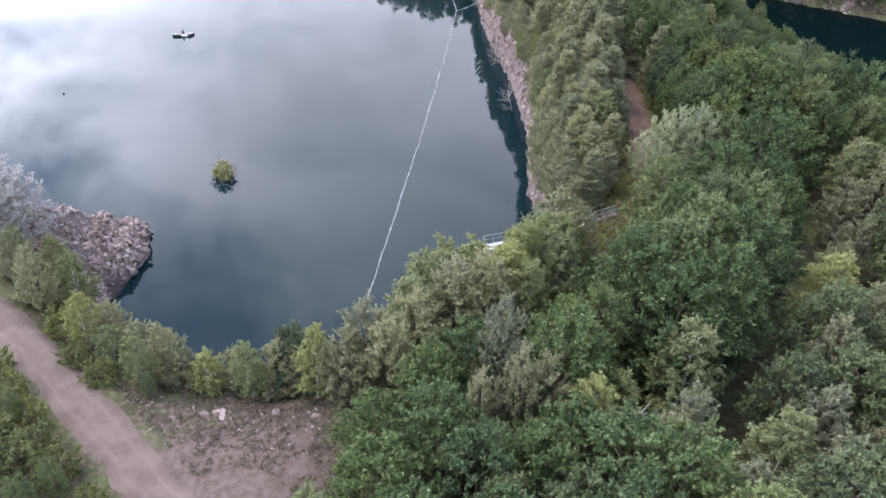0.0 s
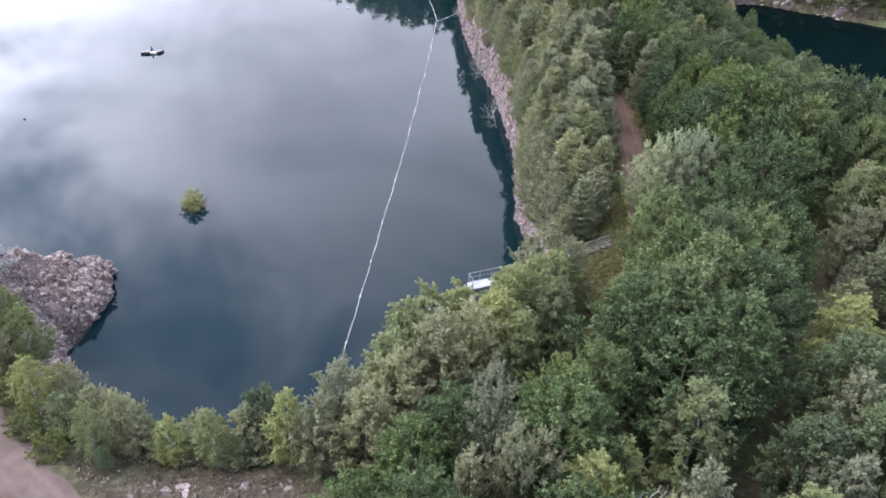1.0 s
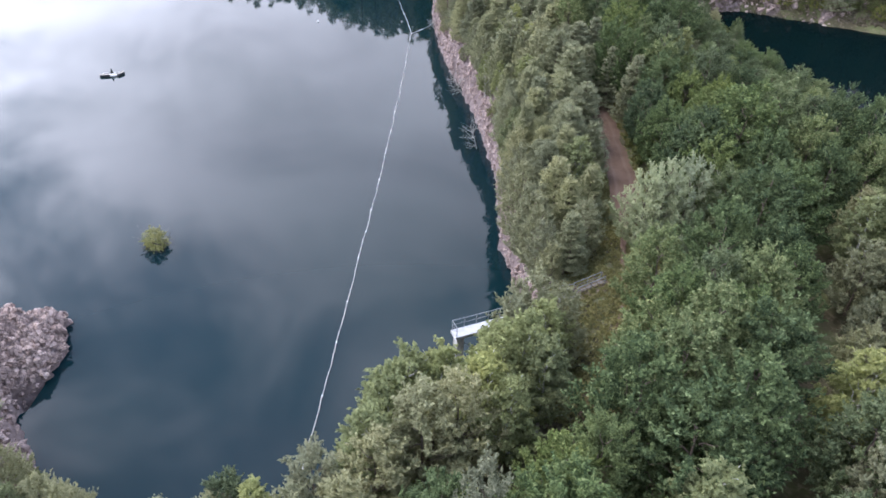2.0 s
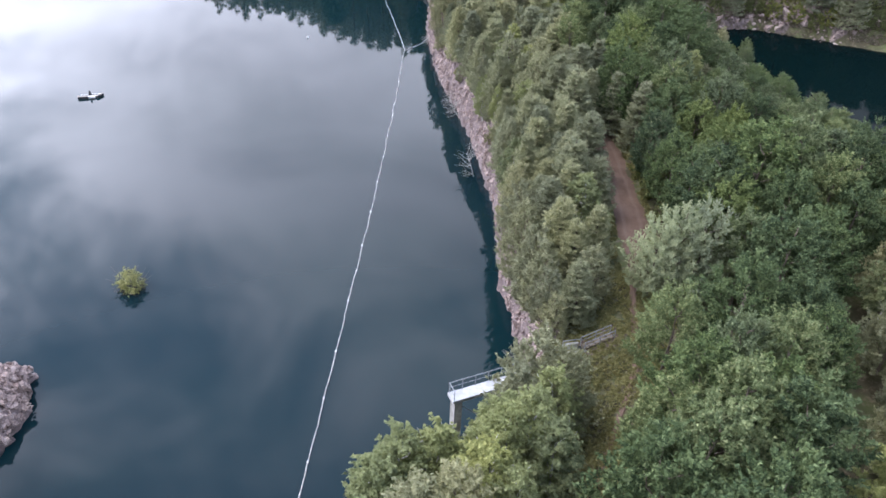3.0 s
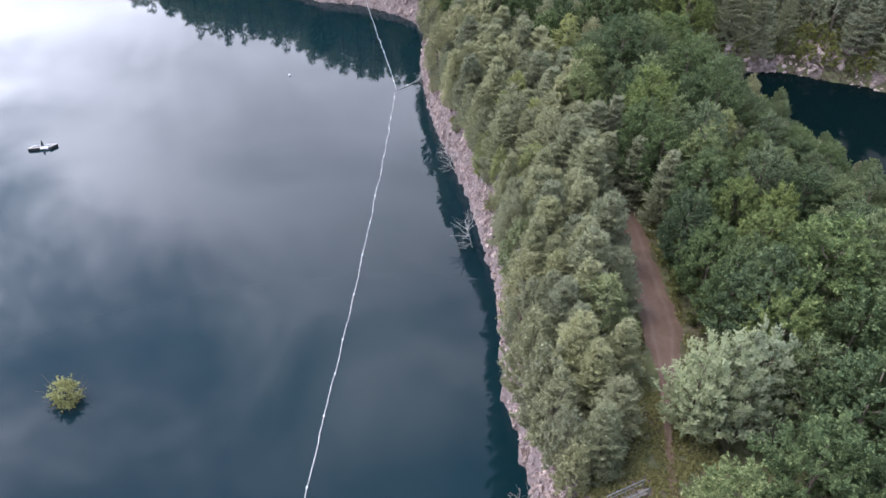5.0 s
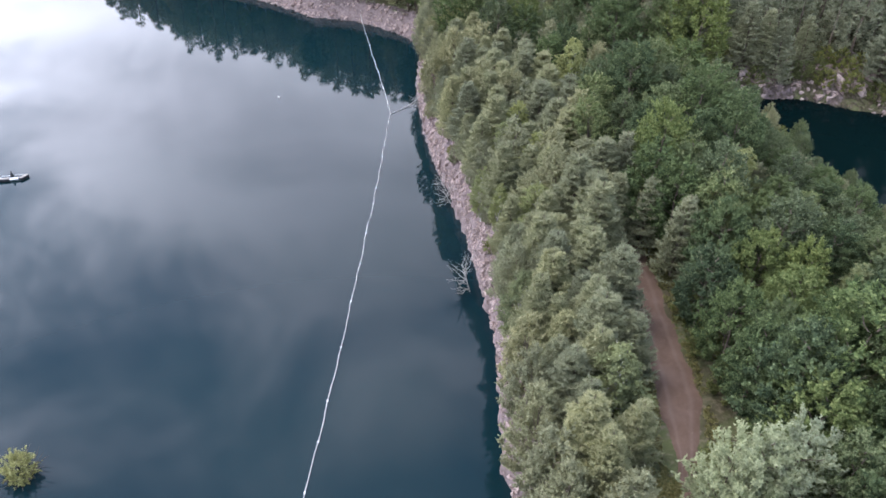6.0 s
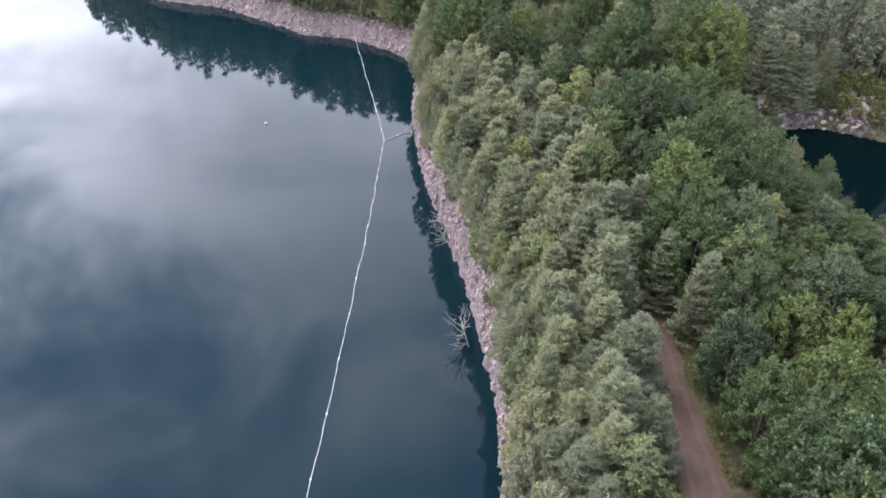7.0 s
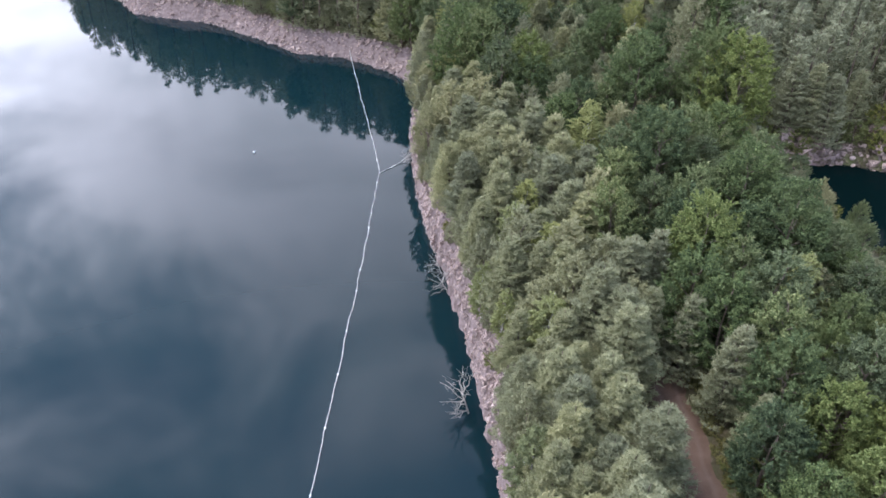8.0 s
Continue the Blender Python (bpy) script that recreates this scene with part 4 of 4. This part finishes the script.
def along_shore(rng, count, span, reach, sizes):
    """Places along a stretch of the lake's edge, from the water inland."""
    pts = LAKE[span[0]:span[1]]
    seg = np.linalg.norm(np.diff(pts, axis=0), axis=1)
    s = np.concatenate([[0], np.cumsum(seg)])
    out = []
    t = np.sort(rng.uniform(0, s[-1], count))
    for u in t:
        i = min(int(np.searchsorted(s, u, side="right")) - 1, len(seg) - 1)
        f = (u - s[i]) / seg[i]
        a, b = pts[i], pts[i + 1]
        n = np.array([b[1] - a[1], a[0] - b[0]]) / seg[i]
        p = a + (b - a) * f + n * rng.uniform(*reach)
        out.append((p[0], p[1], rng.uniform(*sizes) * (0.6 + 0.8 * rng.uniform() ** 3)))
    return out


def setting(name, label, category):
    return tagged(new(name), label, category, kind="structure")


rng = np.random.default_rng(77)
cliff = setting("cliff_east", "jagged pink rock cliff along the water", "cliff")
rocks(cliff, along_shore(rng, 8200, (0, 16), (-0.3, 1.9), (0.18, 0.52)), rng, 300, (1.2, 2.8))
north_shore = setting("shore_north", "sloping pink scree along the far shore", "shore")
rocks(north_shore, along_shore(rng, 1500, (15, 24), (-0.4, 4.0), (0.3, 0.9)), rng, 200)
headland = setting("rock_point", "broken pink rock point jutting into the water", "rock")
spots = along_shore(rng, 560, (32, 41), (0.2, 2.2), (0.35, 1.25))
for _ in range(3000):
    spots.append((rng.uniform(-42, -32), rng.uniform(61, 75), 0.2 + 0.55 * rng.uniform() ** 2))
spots = [s for s in spots if float(shore(LAKE, np.array([s[0]]), np.array([s[1]]))[0]) > -0.6]
rocks(headland, spots, rng, 300, (0.7, 2.0))
bank_stones = setting("bank_stones", "loose stones and a boulder on the bare bank", "stones")
rocks(bank_stones, [(-15.5, 38.5, 1.1), (-16.4, 37.9, 0.9), (-14.9, 37.7, 0.8), (-18.6, 37.4, 0.6), (-17.4, 38.6, 0.9), (-11.0, 38.6, 0.8), (-8.0, 38.3, 0.9), (-9.5, 37.8, 0.5), (-24.5, 45.6, 0.9)] + [(x, y, q) for x, y, q in rng.uniform((-27, 34.5, 0.08), (-7, 40, 0.34), (230, 3)).tolist() if float(line_distance(ROAD_WEST, np.array([x]), np.array([y]))[0]) > 2.4], rng, 160, (0.35, 0.8))
pond_stones = setting("pond_bank", "steep stony bank above the pond", "bank")
rocks(pond_stones, [(rng.normal(cx, 2.2), rng.normal(cy, 1.3), rng.uniform(0.3, 1.0)) for cx, cy in ((60, 141.6), (51, 142), (72, 136)) for _ in range(60)] + [(rng.normal(cx, 1.7), rng.normal(cy, 1.5), rng.uniform(0.6, 1.7)) for cx, cy in ((67.4, 143.5), (65.2, 140.8), (71.2, 139.8), (53.4, 143.4)) for _ in range(34)] + [(rng.uniform(35, 41), rng.uniform(138, 143), rng.uniform(0.3, 0.9)) for _ in range(60)], rng, 0)


# ---- jetty, landing and steps ----
def railing(parent, points, tall, label="", bars=2, gap=1.3):
    """Steel railing along a line: posts, and rails as parts of their own."""
    pts = [Vector(p) for p in points]
    for a, b in zip(pts[:-1], pts[1:]):
        n = max(1, round((b - a).length / gap))
        for i in range(n + (b is pts[-1])):
            p = a.lerp(b, i / n)
            part("post", rod(bmesh.new(), p, p + Vector((0, 0, tall)), 0.035), STEEL, parent)
        for k in range(bars):
            up = Vector((0, 0, tall * (1 - k / max(bars, 1) * 0.95)))
            part("rail", rod(bmesh.new(), a + up, b + up, 0.04 if k == 0 else 0.025), STEEL, parent)


def build_jetty():
    root = tagged(new("jetty"), "white-decked viewing jetty on concrete posts over the water", "jetty")
    a, b, z = Vector((12.4, 65.25, 7.9)), Vector((5.7, 62.75, 7.9)), 7.9
    along = (b - a).normalized()
    side = Vector((-along.y, along.x, 0))
    if side.y < 0:
        side = -side
    turn = Matrix((along, side, (0, 0, 1))).transposed()
    n = 22
    step_len = (b - a).length / n
    for i in range(n):
        c = a + along * step_len * (i + 0.5)
        part("plank", box(bmesh.new(), c - Vector((0, 0, 0.03)), (step_len - 0.012, 1.1, 0.06), turn, 0.006), DECK, root)
    for s in (-0.5, 0.5):
        part("beam", box(bmesh.new(), (a + b) / 2 + side * s - Vector((0, 0, 0.2)), ((b - a).length, 0.12, 0.26), turn, 0.01), STEEL, root)
    part("end_beam", box(bmesh.new(), b + along * 0.05 - Vector((0, 0, 0.17)), (0.1, 1.15, 0.34), turn, 0.01), DECK, root)
    part("column", box(bmesh.new(), b - along * 0.45 + Vector((0, 0, -5.8)), (0.62, 0.86, 10.95), turn, 0.03), CONCRETE, root, "pale concrete column")
    part("brace", rod(bmesh.new(), b - along * 0.3 - side * 0.5 - Vector((0, 0, 0.4)), b - along * 4.2 - side * 0.5 - Vector((0, 0, 4.6)), 0.03), STEEL, root)
    railing(root, [a + side * 0.53, b + side * 0.53, b - side * 0.53 + along * 0.001], 1.1)


def build_landing():
    root = tagged(new("landing"), "small concrete landing with a pale parapet above the jetty", "landing")
    turn = Matrix.Rotation(radians(9), 3, "Z")
    c = Vector((16.55, 67.5, 8.3))
    part("slab", box(bmesh.new(), c - Vector((0, 0, 0.7)), (1.6, 0.62, 1.4), turn, 0.02), CONCRETE, root)
    part("parapet", box(bmesh.new(), c + turn @ Vector((-0.12, 0.34, 0.33)), (1.3, 0.12, 0.66), turn, 0.015), CONCRETE, root, "pale concrete parapet")
    part("coping", box(bmesh.new(), c + turn @ Vector((-0.12, 0.34, 0.69)), (1.38, 0.2, 0.06), turn, 0.01), CONCRETE, root)
    lean = Matrix.Rotation(radians(25), 3, "Z")
    part("kerb", box(bmesh.new(), c + lean @ Vector((0.0, -0.42, -0.02)), (2.4, 0.12, 0.2), lean, 0.02), CONCRETE, root, "pale edge beam")
    part("box", box(bmesh.new(), c + turn @ Vector((0.68, 0.14, 0.17)), (0.28, 0.25, 0.34), turn, 0.01), BLACK, root, "small dark box")
    railing(root, [c + turn @ Vector((-0.82, 0.47, 0)), c + turn @ Vector((0.85, 0.47, 0))], 0.95)


def build_stairs():
    root = tagged(new("outdoor_stairs"), "short flight of earth steps with steel handrails", "stairs")
    a, b = Vector((17.5, 68.0, 8.3)), Vector((20.25, 68.85, 8.95))
    along = Vector((b.x - a.x, b.y - a.y, 0)).normalized()
    side = Vector((-along.y, along.x, 0))
    turn = Matrix((along, side, (0, 0, 1))).transposed()
    for i in range(5):
        p = a.lerp(b, (i + 0.5) / 5)
        part("step", box(bmesh.new(), (p.x, p.y, a.z + (i + 1) * 0.14 - 0.3), (0.58, 0.62, 0.6), turn, 0.02), TREAD, root)
    for s in (-0.38, 0.38):
        railing(root, [a + side * s, b + side * s], 0.9, bars=2, gap=1.4)


build_jetty()
build_landing()
build_stairs()


# ---- on the water ----
def smooth_line(points, gap, sway, seed, level=None):
    pts = np.asarray(points, float)
    s = np.concatenate([[0], np.cumsum(np.linalg.norm(np.diff(pts, axis=0), axis=1))])
    at = np.arange(0, s[-1], gap)
    out = np.stack([np.interp(at, s, pts[:, k]) for k in range(3)], axis=1)
    for _ in range(10):
        out[1:-1] = (out[:-2] + 2 * out[1:-1] + out[2:]) / 4
    out[:, 0] += (fbm(at * 0.35, at * 0 + seed, seed) - 0.47) * sway
    return np.vstack([out, pts[-1:]])


def build_rope(points, label, seed, floats=6.6):
    root = tagged(new("float_line"), label, "rope", "floating rope line")
    line = smooth_line(points, 0.5, 0.35, seed)
    r = 0.046 + 0.016 * hash2(np.arange(len(line)), 0 * line[:, 0], seed)
    part("rope", mesh_data("rope", *tube_arrays(line, r, 6), ROPE, True), None, root)
    every = max(3, int(floats / 0.5))
    rng = np.random.default_rng(seed)
    for i in range(every // 2, len(line) - 2, every):
        j = min(len(line) - 2, max(1, i + int(rng.integers(-3, 4))))
        bm = bmesh.new()
        bmesh.ops.create_uvsphere(bm, u_segments=10, v_segments=7, radius=0.1)
        d = Vector((line[j + 1] - line[j - 1]).tolist()).to_track_quat("Z", "Y").to_matrix()
        for v in bm.verts:
            v.co = d @ Vector((v.co.x, v.co.y, v.co.z * 1.7)) + Vector(line[j].tolist())
        part("float", bm, FLOAT, root)


build_rope([(-8.6, 48.6, 1.2), (-7.9, 51.5, 0.05), (-7.2, 57.5, 0.05), (-6.4, 64.2, 0.05), (-5.4, 73, 0.05), (-4.1, 85, 0.05), (-2.7, 97.6, 0.05), (-1.0, 115, 0.05), (0.6, 132, 0.05), (1.9, 148, 0.05), (2.65, 157.4, 0.05)], "pale floating rope with small floats across the lake", 2)
build_rope([(2.65, 157.4, 0.05), (4.6, 159.6, 0.05), (6.6, 161.6, 0.25), (7.9, 162.4, 1.6)], "short pale floating rope tied to the cliff", 3, 3.0)
build_rope([(2.65, 157.4, 0.05), (1.3, 168, 0.05), (-0.8, 182.5, 0.05), (-2.9, 197, 0.05), (-3.7, 202.5, 0.7), (-4.1, 207.5, 4.6)], "pale floating rope led up the far shore", 4)


def build_raft(x, y, turn):
    root = tagged(new("raft"), "pair of black pontoons with tops painted pale as sky sheen, joined by a white walkway", "raft")
    for cx, cy, long, swing in ((-1.0, 0.0, 1.6, 0), (1.45, 0.32, 1.35, 50)):
        spin = Matrix.Rotation(radians(swing), 3, "Z")
        pontoon = part("pontoon", box(bmesh.new(), (cx, cy, 0.14), (long, 0.5, 0.4), spin, 0.05), BLACK, root)
        # thin sheet on the black pontoon: the sky's sheen put into its colour
        part("top", box(bmesh.new(), (cx, cy + 0.04, 0.365), (long * 0.94, 0.42, 0.05), spin, 0.01), TOP_SHEEN, pontoon, "thin pale grey sheet painted as sky sheen on the pontoon top")
    part("walkway", box(bmesh.new(), (0.3, 0.0, 0.24), (1.05, 0.42, 0.2), None, 0.02), FLOAT, root, "white plastic walkway")
    corners = [(-1.75, 0.3, 0.2), (-1.3, 1.0, 0.2), (1.2, 1.15, 0.2), (1.7, 0.8, 0.2)]
    for p, q in zip(corners[:-1], corners[1:]):
        part("boom", rod(bmesh.new(), p, q, 0.04), FLOAT, root, "pale floating boom")
    bm = bmesh.new()
    bmesh.ops.create_cone(bm, cap_ends=True, segments=8, radius1=0.26, radius2=0.05, depth=0.8, matrix=Matrix.Translation((0.05, 0.5, 0.75)))
    part("marker", bm, BLACK, root, "dark cone-shaped marker")
    root.matrix_basis = pose(x, y, 0, 0, 0, turn)


def build_buoy(x, y, r, mat, label):
    root = tagged(new("buoy"), label, "buoy")
    bm = bmesh.new()
    bmesh.ops.create_uvsphere(bm, u_segments=14, v_segments=9, radius=r)
    part("float", bm, mat, root)
    part("eye", rod(bmesh.new(), (0, 0, r * 0.9), (0, 0, r * 1.5), r * 0.18), STEEL, root)
    root.matrix_basis = pose(x, y, r * 0.3)


build_raft(-48.0, 135.9, 11)
build_buoy(-15.9, 163.5, 0.2, FLOAT, "white mooring buoy on open water")
build_buoy(-59.0, 109.5, 0.16, BLACK, "dark mooring buoy on open water")


def build_islet_bush():
    root = tagged(new("bush"), "round yellow-green willow bush growing out of the water", "shrub")
    wood, crown = sprig_crown(301, 2.15, 1.5, -0.1, 34, 8, 8, 0.75, 0.25, rise=0.35, dome=(2.2, 0.6), fan=0.9, droop=0.15)
    rng = np.random.default_rng(302)
    stems = [limb(rng, (0, 0, -0.6), (math.cos(a) * 2.3 * q, math.sin(a) * 2.3 * q, rng.uniform(0.5, 2.3)), 0.035, 0.012, 4) for a, q in zip(np.linspace(0, 6.1, 22), rng.uniform(0.75, 1.1, 22))]
    part("stems", mesh_data("stems", *joined([wood] + stems), BARK, True), None, root)
    part("crown", mesh_data("crown", *crown, LEAF["islet"]), None, root)
    root.matrix_basis = pose(-28.2, 87.0, 0)


def build_dead_tree(seed, x, y, z, h, r, lean, turn, label):
    root = tagged(new("dead_tree"), label, "dead tree", "dead trees")
    part("trunk", mesh_data("trunk", *bare_branches(seed, h, r, 13), DEAD_BARK, True), None, root)
    root.matrix_basis = pose(x, y, z, 0, lean, turn)


build_islet_bush()
DROWNED = "bleached dead tree standing in the water below the cliff"
build_dead_tree(401, 11.9, 111.6, -0.4, 4.4, 2.3, -18, 0, DROWNED)
build_dead_tree(402, 10.9, 130.6, -0.4, 3.2, 1.9, -30, 20, DROWNED)
build_dead_tree(403, 10.5, 133.6, -0.3, 2.6, 1.5, -35, -30, DROWNED)
build_dead_tree(404, 13.2, 73.2, -0.3, 3.4, 1.3, -12, 40, DROWNED)
build_dead_tree(405, 7.2, 160.4, -0.2, 2.6, 1.5, -30, 0, DROWNED)
build_dead_tree(406, 13.0, 30.6, height(13.0, 30.6) - 0.3, 9.8, 1.4, 4, 0, "bare bleached tree among green crowns")
build_dead_tree(407, -41.6, 60.4, height(-41.6, 60.4) - 0.3, 8.6, 3.0, 3, 60, "bare grey tree above the rock point")
build_dead_tree(408, -44.6, 63.4, height(-44.6, 63.4) - 0.3, 8.0, 2.8, -3, 10, "bare grey tree above the rock point")


# ---- low growth ----
def undergrowth(name, zone, count, per, size, mat, label, seed, keep):
    """Tufts of grass and weeds over a plan outline, in one mesh."""
    rng = np.random.default_rng(seed)
    zone = np.asarray(zone, float)
    lo, hi = zone.min(axis=0), zone.max(axis=0)
    x, y = rng.uniform(lo[0], hi[0], count), rng.uniform(lo[1], hi[1], count)
    ok = inside(zone, x, y) & (shore(LAKE, x, y) > 1.2) & (line_distance(ROAD_WEST, x, y) > keep) & (line_distance(ROAD_EAST, x, y) > np.interp(y, [70, 78, 80], [0.0, 0.5, 1.75]))
    ok &= (fbm(x * 0.35, y * 0.35, seed) > 0.33) & (np.hypot((x + 12.5) / 1.3, y - 30.0) > 3.0)
    x, y = x[ok], y[ok]
    z = terrain(x, y)[0]
    own = np.repeat(np.arange(len(x)), per)
    d = unit(rng, len(own)) * np.array([0.8, 0.8, 0.6]) + np.array([0, 0, 0.5])
    at = np.stack([x, y, z], axis=1)[own] + d * (size * rng.uniform(0.4, 1.3, len(own)))[:, None]
    v, f = sprays(rng, at, unit(rng, len(own)) + np.array([0, 0, 0.8]), size * 0.9, size * 0.45, d)
    return tagged(new(name, mesh_data(name, v, f, mat)), label, "undergrowth", kind="stuff")


undergrowth("undergrowth", [(14, 50), (24, 56), (28, 80), (31.5, 108), (24, 110), (22, 78), (17, 71), (11, 64), (11, 55)], 26000, 10, 0.26, LEAF["grass"], "rough olive-green weeds beside the path", 61, 2)
undergrowth("dry_growth", [(-34, 50), (-24, 39), (-17, 31), (-8, 25), (2, 25), (2, 40), (-6, 44), (-22, 46), (-30, 52)], 12000, 6, 0.22, LEAF["dry"], "dry brownish weeds on the south bank", 62, 2.6)
undergrowth("verge", [(-44, 46), (-30, 36), (-22, 24), (-34, 24), (-50, 44)], 9000, 8, 0.36, LEAF["ash"], "rough weeds beside the earth track", 63, 2.4)
undergrowth("pond_growth", [(41, 137), (60, 140), (80, 131), (84, 136), (64, 146), (44, 145)], 4200, 9, 0.4, LEAF["dry"], "brownish weeds on the stony pond bank", 64, 2)


# ---- far quarry wall ----
def build_quarry_wall():
    """Dark stepped rock face beyond the pine wood."""
    rng = np.random.default_rng(91)
    n, rows = 46, 9
    u = np.linspace(0, 34, n)
    verts = []
    for r in range(rows):
        ledge = (r // 2) * 1.3
        for k in u:
            out = ledge + (float(fbm(np.array([k * 0.4]), np.array([r * 0.9]), 77)[0]) - 0.47) * 2.2
            verts.append((k + rng.uniform(-0.2, 0.2), out, r * 1.1 + (r % 2) * 0.35))
    a = np.array([r * n + i for r in range(rows - 1) for i in range(n - 1)])
    me = mesh_data("quarry_wall", verts, np.stack([a, a + 1, a + n + 1, a + n], axis=1), ROCK)
    ob = tagged(new("quarry_wall", me), "dark stepped rock face beyond the pines", "cliff", kind="structure")
    ob.matrix_basis = pose(QUARRY[0], QUARRY[1], height(*QUARRY) - 0.6, 0, 0, -28)


QUARRY = (74.0, 189.0)
build_quarry_wall()
